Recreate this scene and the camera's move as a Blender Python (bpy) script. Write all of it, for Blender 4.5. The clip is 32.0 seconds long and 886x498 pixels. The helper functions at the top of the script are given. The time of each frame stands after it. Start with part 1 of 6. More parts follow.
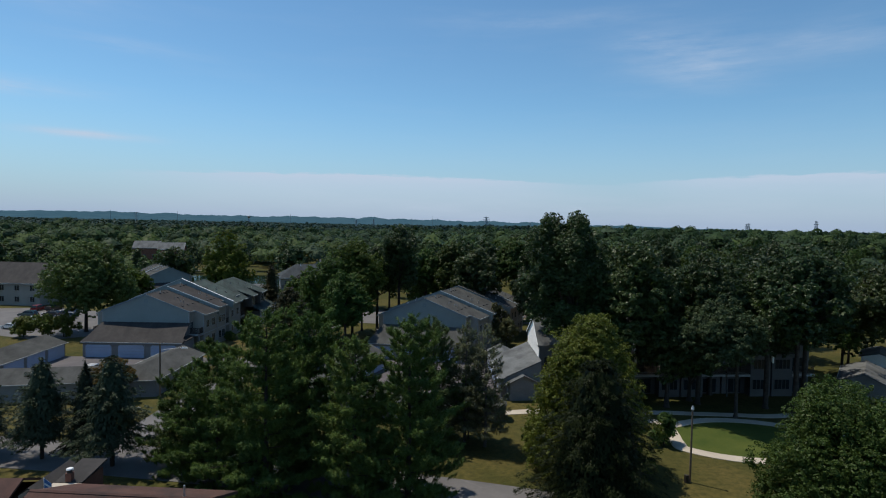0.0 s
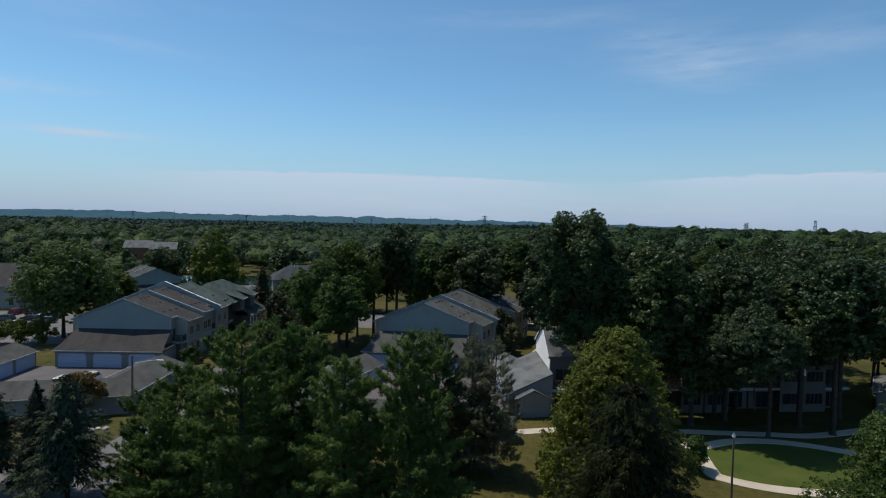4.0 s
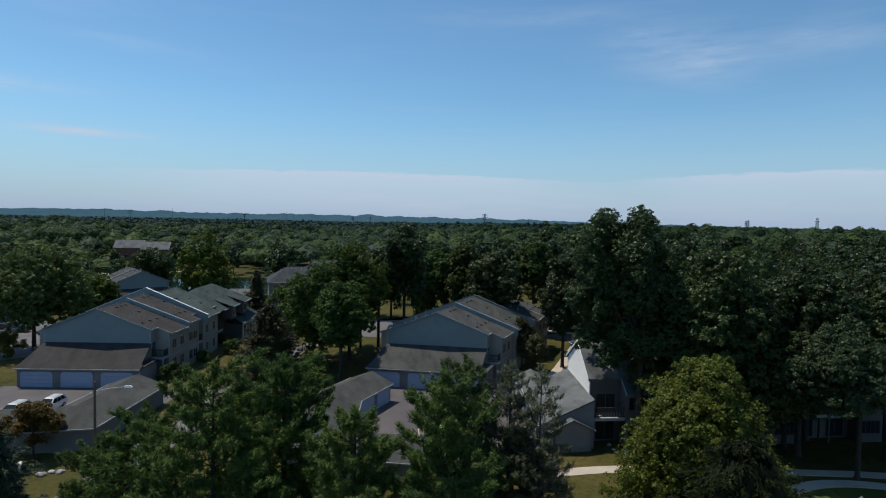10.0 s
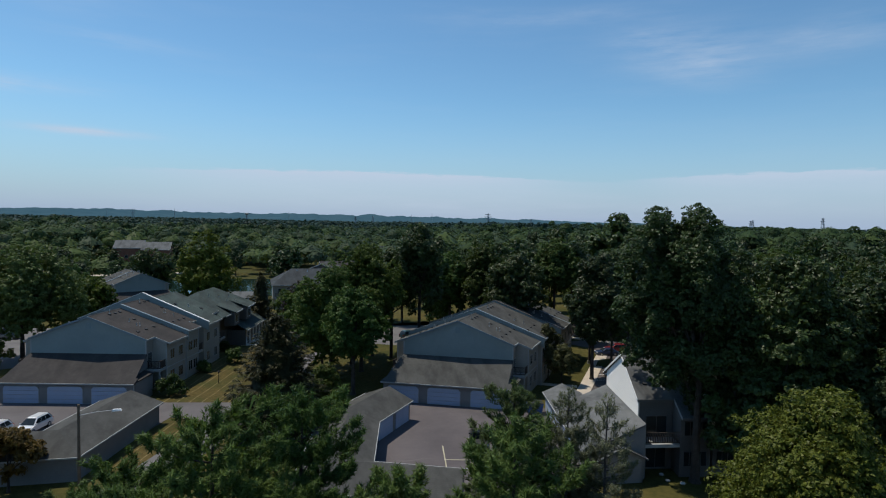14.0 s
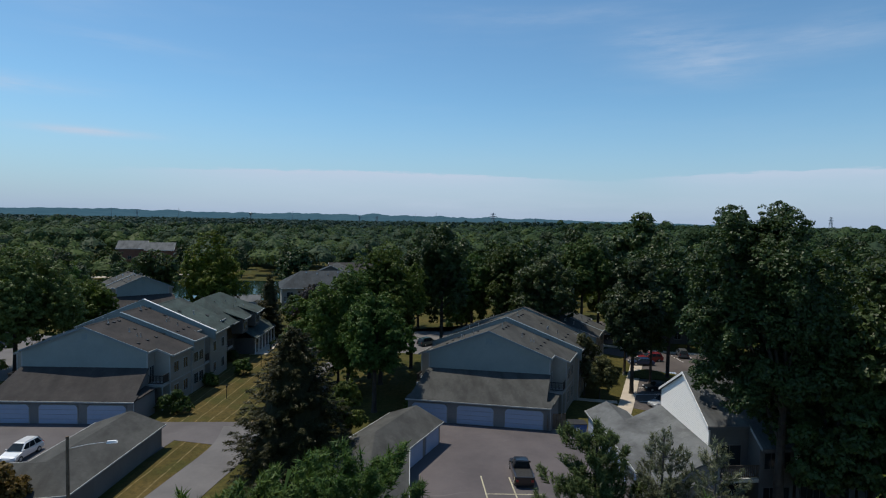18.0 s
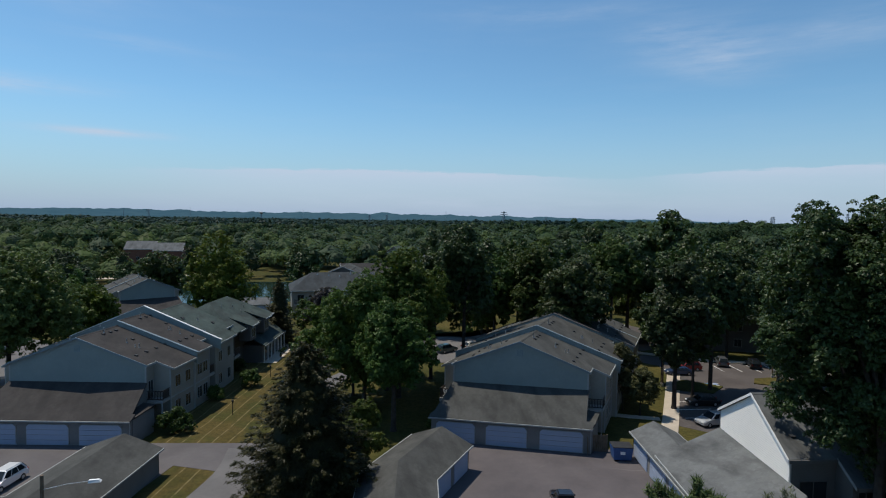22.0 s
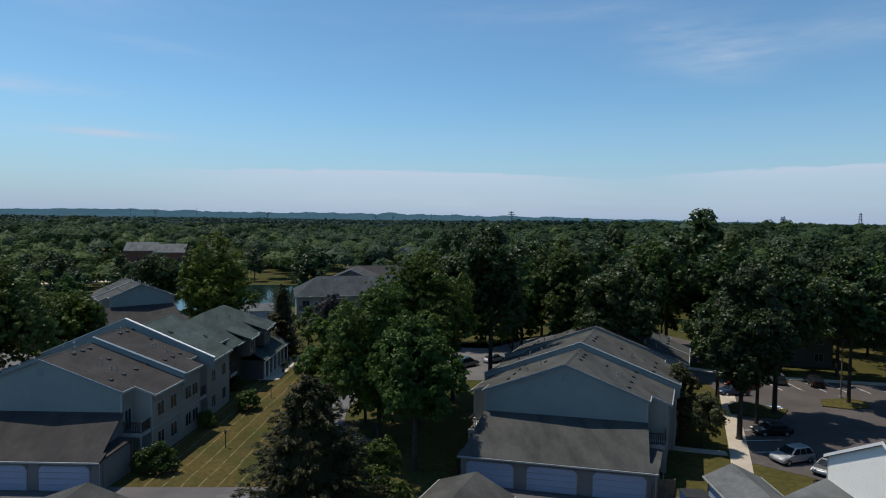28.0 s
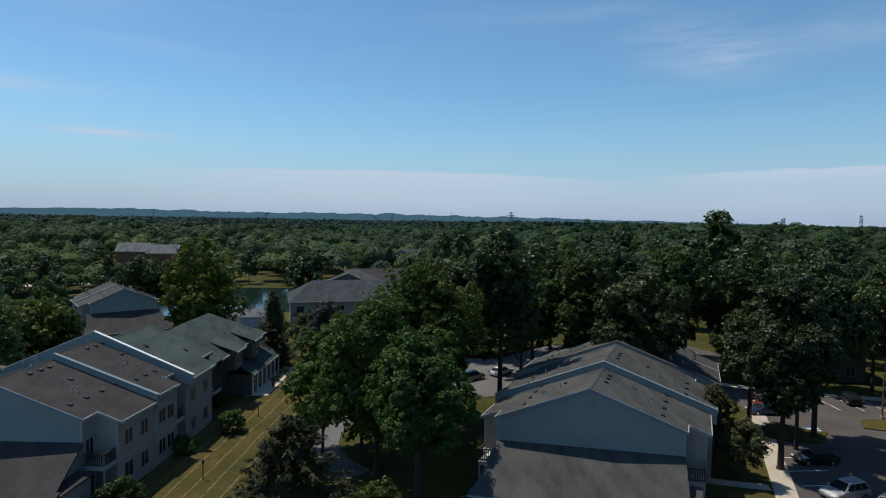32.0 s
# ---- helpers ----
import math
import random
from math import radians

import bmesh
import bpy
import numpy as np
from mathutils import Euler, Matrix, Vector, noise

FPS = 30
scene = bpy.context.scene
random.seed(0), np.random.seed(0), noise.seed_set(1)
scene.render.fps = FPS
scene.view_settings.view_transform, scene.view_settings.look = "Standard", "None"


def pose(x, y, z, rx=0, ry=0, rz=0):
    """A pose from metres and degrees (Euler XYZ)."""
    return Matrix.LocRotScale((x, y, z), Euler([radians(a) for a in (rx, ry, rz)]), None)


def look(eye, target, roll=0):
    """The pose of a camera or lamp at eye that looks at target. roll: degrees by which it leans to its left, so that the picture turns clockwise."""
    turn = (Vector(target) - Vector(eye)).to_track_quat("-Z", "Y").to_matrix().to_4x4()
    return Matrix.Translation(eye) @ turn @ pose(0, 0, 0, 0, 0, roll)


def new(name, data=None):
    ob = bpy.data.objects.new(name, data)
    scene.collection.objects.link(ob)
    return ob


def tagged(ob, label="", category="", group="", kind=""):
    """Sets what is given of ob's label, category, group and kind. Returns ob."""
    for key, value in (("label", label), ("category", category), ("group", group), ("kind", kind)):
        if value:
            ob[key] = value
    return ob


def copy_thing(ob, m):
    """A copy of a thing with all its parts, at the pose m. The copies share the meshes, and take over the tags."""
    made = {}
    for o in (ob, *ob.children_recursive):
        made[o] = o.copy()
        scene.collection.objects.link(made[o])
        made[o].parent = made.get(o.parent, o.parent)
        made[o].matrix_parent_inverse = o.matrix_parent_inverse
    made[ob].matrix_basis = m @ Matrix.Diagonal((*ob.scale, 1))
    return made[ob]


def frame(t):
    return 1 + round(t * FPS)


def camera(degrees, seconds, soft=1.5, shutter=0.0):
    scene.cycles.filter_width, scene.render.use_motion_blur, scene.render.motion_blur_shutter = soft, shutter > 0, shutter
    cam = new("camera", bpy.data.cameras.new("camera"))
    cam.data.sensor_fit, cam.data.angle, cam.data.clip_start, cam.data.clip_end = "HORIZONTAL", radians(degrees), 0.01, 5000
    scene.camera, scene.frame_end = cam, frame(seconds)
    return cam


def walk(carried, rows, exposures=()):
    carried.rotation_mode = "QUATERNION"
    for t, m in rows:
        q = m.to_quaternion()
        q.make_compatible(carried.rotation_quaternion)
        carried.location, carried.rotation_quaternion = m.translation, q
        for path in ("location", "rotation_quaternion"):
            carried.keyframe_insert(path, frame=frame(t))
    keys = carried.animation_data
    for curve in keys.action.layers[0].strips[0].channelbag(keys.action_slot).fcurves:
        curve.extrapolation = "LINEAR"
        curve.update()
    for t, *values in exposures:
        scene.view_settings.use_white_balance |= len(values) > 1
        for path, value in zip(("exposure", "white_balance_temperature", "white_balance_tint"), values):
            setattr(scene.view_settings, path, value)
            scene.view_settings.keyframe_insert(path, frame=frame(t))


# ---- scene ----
cam = camera(75.2, 32.0, soft=1.1)
PATH = [
    (0, (-0.031, -13.683, 22.5), (0.466, -11.747, 22.414), 1.2),
    (1, (-0.078, -11.992, 22.645), (0.428, -10.059, 22.555), 1.2),
    (3, (0.66, -8.685, 22.553), (1.163, -6.751, 22.465), 1.3),
    (6, (1.638, -3.762, 22.561), (2.145, -1.829, 22.467), 1.1),
    (9, (1.652, 1.853, 22.658), (2.16, 3.785, 22.562), 1.1),
    (11, (1.383, 5.501, 22.564), (1.89, 7.433, 22.47), 1.2),
    (13, (1.074, 9.113, 22.584), (1.577, 11.046, 22.489), 1.2),
    (17, (-0.354, 16.385, 22.62), (0.141, 18.32, 22.522), 1.1),
    (19, (-0.63, 19.886, 22.717), (-0.148, 21.824, 22.618), 1.1),
    (21, (-0.652, 23.112, 22.726), (-0.188, 25.054, 22.623), 0.9),
    (23, (-0.683, 26.414, 22.696), (-0.232, 28.36, 22.592), 0.9),
    (25, (-0.673, 29.703, 22.593), (-0.232, 31.651, 22.489), 0.9),
    (28, (-0.574, 34.744, 22.622), (-0.137, 36.693, 22.518), 0.8),
    (30, (-0.316, 37.981, 22.79), (0.123, 39.929, 22.687), 0.9),
    (32, (0.167, 41.256, 22.799), (0.608, 43.205, 22.697), 1.0),
]
walk(cam, [(t, look(eye, target, roll)) for t, eye, target, roll in PATH])

# ---------------------------------------------------------------- light
EXPOSURE = 0.0
SUN_EL, SUN_AZ = 66.0, -44.0        # degrees; azimuth from +y towards +x
scene.view_settings.exposure = EXPOSURE
sun_way = Vector((math.sin(radians(SUN_AZ)) * math.cos(radians(SUN_EL)), math.cos(radians(SUN_AZ)) * math.cos(radians(SUN_EL)), math.sin(radians(SUN_EL))))
sun = new("sun", bpy.data.lights.new("sun", "SUN"))
sun.data.energy, sun.data.angle, sun.data.color = 3.7, radians(0.53), (1.0, 0.93, 0.8)
sun.matrix_world = look(sun_way * 300, (0, 0, 0))


class Nodes:
    """Short hand for a node tree."""

    def __init__(self, tree):
        self.tree = tree
        tree.nodes.clear()

    def add(self, kind, **values):
        n = self.tree.nodes.new(kind)
        for key, value in values.items():
            if key == "operation": n.operation = value
            elif key == "blend_type": n.blend_type = value
            elif key == "data_type": n.data_type = value
            elif key == "sky_type": n.sky_type = value
        return n

    def put(self, value, socket):
        if hasattr(value, "is_output"): self.tree.links.new(value, socket)
        else: socket.default_value = value

    def math(self, operation, a, b=0.0, c=0.0):
        n = self.add("ShaderNodeMath", operation=operation)
        for value, socket in zip((a, b, c), n.inputs): self.put(value, socket)
        return n.outputs[0]

    def noise(self, vector, scale, detail=4.0, rough=0.55):
        n = self.add("ShaderNodeTexNoise")
        self.put(vector, n.inputs["Vector"])
        n.inputs["Scale"].default_value, n.inputs["Detail"].default_value, n.inputs["Roughness"].default_value = scale, detail, rough
        return n.outputs["Fac"]

    def scaled(self, vector, s):
        n = self.add("ShaderNodeVectorMath", operation="MULTIPLY")
        self.put(vector, n.inputs[0])
        n.inputs[1].default_value = s
        return n.outputs[0]

    def ramp(self, value, low, high, a=0.0, b=1.0):
        n = self.add("ShaderNodeMapRange")
        n.clamp = True
        for v, socket in zip((value, low, high, a, b), n.inputs): self.put(v, socket)
        return n.outputs[0]

    def mix(self, fac, a, b, blend="MIX"):
        n = self.add("ShaderNodeMix", data_type="RGBA", blend_type=blend)
        for v, i in ((fac, 0), (a, 6), (b, 7)):
            self.put((*v, 1) if isinstance(v, tuple) and len(v) == 3 else v, n.inputs[i])
        return n.outputs[2]

    def bump(self, height, strength, distance):
        n = self.add("ShaderNodeBump")
        self.put(height, n.inputs["Height"])
        n.inputs["Strength"].default_value, n.inputs["Distance"].default_value = strength, distance
        return n.outputs[0]


def sky():
    world = bpy.data.worlds.new("sky")
    scene.world = world
    world.use_nodes = True
    k = Nodes(world.node_tree)
    out, back = k.add("ShaderNodeOutputWorld"), k.add("ShaderNodeBackground")
    tex = k.add("ShaderNodeTexSky", sky_type="NISHITA")
    tex.sun_disc, tex.sun_elevation, tex.sun_rotation = False, radians(SUN_EL), radians(SUN_AZ % 360)
    tex.altitude, tex.air_density, tex.dust_density, tex.ozone_density = 200, 1.0, 0.3, 2.0
    co = k.add("ShaderNodeTexCoord").outputs["Generated"]
    sep = k.add("ShaderNodeSeparateXYZ")
    k.put(co, sep.inputs[0])
    az = k.math("MULTIPLY", k.math("ARCTAN2", sep.outputs[0], sep.outputs[1]), 180 / math.pi)
    el = k.math("MULTIPLY", k.math("ARCSINE", sep.outputs[2]), 180 / math.pi)
    vec = k.add("ShaderNodeCombineXYZ")
    k.put(k.math("MULTIPLY", az, 0.05), vec.inputs[0])
    k.put(k.math("MULTIPLY", el, 0.32), vec.inputs[1])
    streak = k.noise(vec.outputs[0], 1.6, 7.0, 0.6)
    fine = k.noise(vec.outputs[0], 6.0, 6.0, 0.65)

    def patch(a, e, wa, we):
        u = k.math("DIVIDE", k.math("SUBTRACT", az, a), wa)
        v = k.math("DIVIDE", k.math("SUBTRACT", el, e), we)
        return k.math("EXPONENT", k.math("MULTIPLY", k.math("ADD", k.math("POWER", u, 2.0), k.math("POWER", v, 2.0)), -1.0))

    total = 0.0
    for a, e, wa, we, s in CLOUDS:
        total = k.math("ADD", total, k.math("MULTIPLY", patch(a, e, wa, we), s))
    wisps = k.math("MULTIPLY", total, k.ramp(k.math("ADD", k.math("MULTIPLY", streak, 0.68), k.math("MULTIPLY", fine, 0.32)), 0.34, 0.62))
    for a, wa, top, depth, s in CLOUD_BANKS:
        u = k.math("DIVIDE", k.math("SUBTRACT", az, a), wa)
        edge = k.math("SUBTRACT", k.math("ADD", k.math("MULTIPLY", k.math("SUBTRACT", fine, 0.5), 0.9), top), k.math("MULTIPLY", k.math("POWER", u, 2.0), 0.5))
        under = k.math("SUBTRACT", edge, el)
        body = k.math("MULTIPLY", k.ramp(under, -0.02, 0.16), k.math("EXPONENT", k.math("MULTIPLY", k.math("MAXIMUM", under, 0.0), -1.0 / depth)))
        wisps = k.math("ADD", wisps, k.math("MULTIPLY", k.math("MULTIPLY", body, k.math("EXPONENT", k.math("MULTIPLY", k.math("POWER", u, 4.0), -1.0))), s))
    veil = k.math("MULTIPLY", k.ramp(streak, 0.5, 0.8), 0.05)
    amount = k.math("MINIMUM", k.math("ADD", wisps, veil), 0.9)
    clear = k.mix(1.0, tex.outputs[0], SKY_TINT, "MULTIPLY")
    haze = k.ramp(el, 0.3, 12.0, 1.0, 0.0)
    clear = k.mix(k.math("MULTIPLY", k.math("POWER", haze, 1.6), 0.98), clear, HAZE_COLOUR)
    colour = k.mix(amount, clear, CLOUD_COLOUR)
    k.put(colour, back.inputs[0])
    back.inputs[1].default_value = SKY_STRENGTH
    k.put(back.outputs[0], out.inputs[0])


SKY_STRENGTH = 0.105
CLOUD_COLOUR = (4.9, 5.75, 7.1)
SKY_TINT = (0.76, 1.05, 1.14)
HAZE_COLOUR = (3.25, 4.2, 5.7)
# azimuth, elevation, half width, half height (degrees), weight
CLOUDS = [(36.5, 15.6, 5.0, 1.7, 0.42), (39, 13.6, 4.0, 1.2, 0.34), (33, 17.0, 3.0, 0.7, 0.3), (-25, 10.2, 6, 0.6, 0.8), (-17, 6.9, 4, 0.3, 1.0), (22, 1.6, 32, 1.5, 0.3), (48, 15.5, 5, 1.4, 0.3), (-22, 17.5, 7, 1.0, 0.3), (24, 19.0, 10, 0.8, 0.25), (-14, 14.5, 5, 0.5, 0.3)]
# azimuth, half width, top, depth (degrees), weight
CLOUD_BANKS = [(7, 19, 4.75, 2.2, 0.95), (48, 14, 4.9, 1.8, 0.9)]
sky()

# ---------------------------------------------------------------- materials


def material(name, a, b, scale=1.0, rough=0.85, bump=0.0, bump_scale=30.0, metal=0.0, extra=None, gloss=0.35, spread=0.0):
    """Two tones mixed by noise at two scales, with relief. extra(k, position, colour) may return (colour, height)."""
    m = bpy.data.materials.new(name)
    m.use_nodes = True
    k = Nodes(m.node_tree)
    out, p = k.add("ShaderNodeOutputMaterial"), k.add("ShaderNodeBsdfPrincipled")
    pos = k.add("ShaderNodeNewGeometry").outputs["Position"]
    n1, n2 = k.noise(pos, scale), k.noise(pos, scale * 9.0, 3.0)
    mix = k.ramp(k.math("ADD", k.math("MULTIPLY", n1, 0.68), k.math("MULTIPLY", n2, 0.32)), 0.36, 0.64)
    colour, height = k.mix(mix, a, b), k.noise(pos, bump_scale, 3.0)
    if extra: colour, height = extra(k, pos, colour, height)
    if spread:
        info = k.add("ShaderNodeObjectInfo").outputs["Random"]
        hsv = k.add("ShaderNodeHueSaturation")
        k.put(k.ramp(info, 0, 1, 1 - spread, 1 + spread), hsv.inputs["Value"])
        k.put(colour, hsv.inputs["Color"])
        colour = hsv.outputs[0]
    k.put(colour, p.inputs["Base Color"])
    k.put(k.ramp(n2, 0.3, 0.7, max(rough - 0.08, 0.02), min(rough + 0.08, 1.0)), p.inputs["Roughness"])
    p.inputs["Metallic"].default_value = metal
    p.inputs["Specular IOR Level"].default_value = gloss
    if bump: k.put(k.bump(height, 0.6, bump), p.inputs["Normal"])
    k.put(p.outputs[0], out.inputs[0])
    return m


def laps(pitch, depth=0.25):
    """Horizontal lap siding: a shallow saw-tooth in height with a darker joint."""
    def extra(k, pos, colour, height):
        sep = k.add("ShaderNodeSeparateXYZ")
        k.put(pos, sep.inputs[0])
        saw = k.math("FRACT", k.math("DIVIDE", sep.outputs[2], pitch))
        line = k.ramp(saw, 0.0, 0.14, depth, 0.0)
        return k.mix(line, colour, (0.12, 0.13, 0.14)), k.math("MULTIPLY", saw, -1.0)
    return extra


def shingles(k, pos, colour, height):
    """Courses of asphalt shingles with streaks that run down the slope."""
    sep = k.add("ShaderNodeSeparateXYZ")
    k.put(pos, sep.inputs[0])
    saw = k.math("FRACT", k.math("MULTIPLY", sep.outputs[2], 15.0))
    tabs = k.add("ShaderNodeTexVoronoi")
    tabs.inputs["Scale"].default_value = 3.2
    k.put(pos, tabs.inputs["Vector"])
    grey = k.add("ShaderNodeRGBToBW")
    k.put(tabs.outputs["Color"], grey.inputs[0])
    tone = k.mix(0.09, colour, grey.outputs[0], "OVERLAY")
    stain = k.ramp(k.noise(k.scaled(pos, (1.0, 0.35, 0.1)), 0.8, 5.0), 0.42, 0.72, 0.0, 0.62)
    return k.mix(stain, tone, (0.03, 0.03, 0.03)), k.math("ADD", saw, k.math("MULTIPLY", height, 0.5))


def mown(k, pos, colour, height):
    """Dry straw patches, and lines of clippings left by the mower."""
    dry = k.ramp(k.noise(pos, 0.06, 5.0), 0.45, 0.62)
    tone = k.mix(dry, colour, (0.11, 0.088, 0.028))
    tone = k.mix(k.ramp(k.noise(pos, 1.7, 7.0, 0.7), 0.4, 0.66, 0.0, 0.7), tone, (0.03, 0.034, 0.011))
    fine = k.ramp(k.noise(pos, 6.0, 4.0), 0.3, 0.7, 0.75, 1.2)
    return tone, k.math("MULTIPLY", height, fine)


def striped(k, pos, colour, height):
    """A lawn with straw lines of clippings, one mower's width apart."""
    sep = k.add("ShaderNodeSeparateXYZ")
    k.put(pos, sep.inputs[0])
    wob = k.math("MULTIPLY", k.math("SUBTRACT", k.noise(pos, 0.16, 2.0), 0.5), 0.6)
    across = k.math("ADD", k.math("ADD", k.math("MULTIPLY", sep.outputs[0], 0.965), k.math("MULTIPLY", sep.outputs[1], -0.262)), wob)
    wave = k.math("ABSOLUTE", k.math("SUBTRACT", k.math("FRACT", k.math("DIVIDE", across, 1.55)), 0.5))
    line = k.math("MULTIPLY", k.ramp(wave, 0.015, 0.07, 1.0, 0.0), k.ramp(k.noise(pos, 1.3, 6.0, 0.65), 0.36, 0.56))
    dry = k.ramp(k.noise(pos, 0.12, 5.0), 0.42, 0.62)
    tone = k.mix(dry, colour, (0.11, 0.08, 0.028))
    tone = k.mix(k.ramp(k.noise(pos, 0.21, 4.0), 0.48, 0.62, 0.0, 0.6), tone, (0.042, 0.056, 0.014))
    tone = k.mix(k.ramp(k.noise(pos, 2.2, 7.0, 0.72), 0.42, 0.64, 0.0, 0.65), tone, (0.034, 0.032, 0.012))
    return k.mix(k.math("MULTIPLY", line, 0.75), tone, (0.23, 0.18, 0.09)), height


def cracked(k, pos, colour, height):
    """Old asphalt: pale worn patches and sealed cracks."""
    edge = k.add("ShaderNodeTexVoronoi")
    edge.feature = "DISTANCE_TO_EDGE"
    edge.inputs["Scale"].default_value = 0.16
    warp = k.add("ShaderNodeVectorMath", operation="ADD")
    k.put(pos, warp.inputs[0])
    k.put(k.scaled(k.add("ShaderNodeTexNoise").outputs["Color"], (2.5, 2.5, 0)), warp.inputs[1])
    k.put(warp.outputs[0], edge.inputs["Vector"])
    crack = k.math("MULTIPLY", k.ramp(edge.outputs["Distance"], 0.0, 0.014, 0.5, 0.0), k.ramp(k.noise(pos, 0.09, 4.0), 0.54, 0.66))
    worn = k.ramp(k.noise(pos, 0.35, 6.0, 0.7), 0.6, 0.78, 0.0, 0.35)
    colour = k.mix(worn, colour, (0.17, 0.155, 0.155))
    return k.mix(crack, colour, (0.2, 0.185, 0.18)), height


def leafy(name, a, b, through_light=0.35, shine=0.15, each=0.6, patch=0.55):
    """Leaves: each one a little different, with light passing through."""
    m = bpy.data.materials.new(name)
    m.use_nodes = True
    k = Nodes(m.node_tree)
    out, p, t, mixer = k.add("ShaderNodeOutputMaterial"), k.add("ShaderNodeBsdfPrincipled"), k.add("ShaderNodeBsdfTranslucent"), k.add("ShaderNodeMixShader")
    geo = k.add("ShaderNodeNewGeometry")
    one, pos = geo.outputs["Random Per Island"], geo.outputs["Position"]
    fac = k.ramp(k.math("ADD", k.math("MULTIPLY", one, each), k.math("MULTIPLY", k.noise(pos, patch, 3.0), 1.3 - each)), 0.25, 1.05)
    colour = k.mix(fac, a, b)
    hsv = k.add("ShaderNodeHueSaturation")
    info = k.add("ShaderNodeObjectInfo").outputs["Random"]
    k.put(k.ramp(info, 0, 1, 0.478, 0.516), hsv.inputs["Hue"])
    k.put(k.ramp(k.math("FRACT", k.math("MULTIPLY", info, 7.3)), 0, 1, 0.74, 1.34), hsv.inputs["Value"])
    k.put(colour, hsv.inputs["Color"])
    k.put(hsv.outputs[0], p.inputs["Base Color"])
    k.put(k.mix(1.0, hsv.outputs[0], (0.95, 1.0, 0.45), "MULTIPLY"), t.inputs["Color"])
    p.inputs["Roughness"].default_value, p.inputs["Specular IOR Level"].default_value = 0.48, shine
    mixer.inputs[0].default_value = through_light
    k.put(p.outputs[0], mixer.inputs[1]), k.put(t.outputs[0], mixer.inputs[2])
    k.put(mixer.outputs[0], out.inputs[0])
    return m


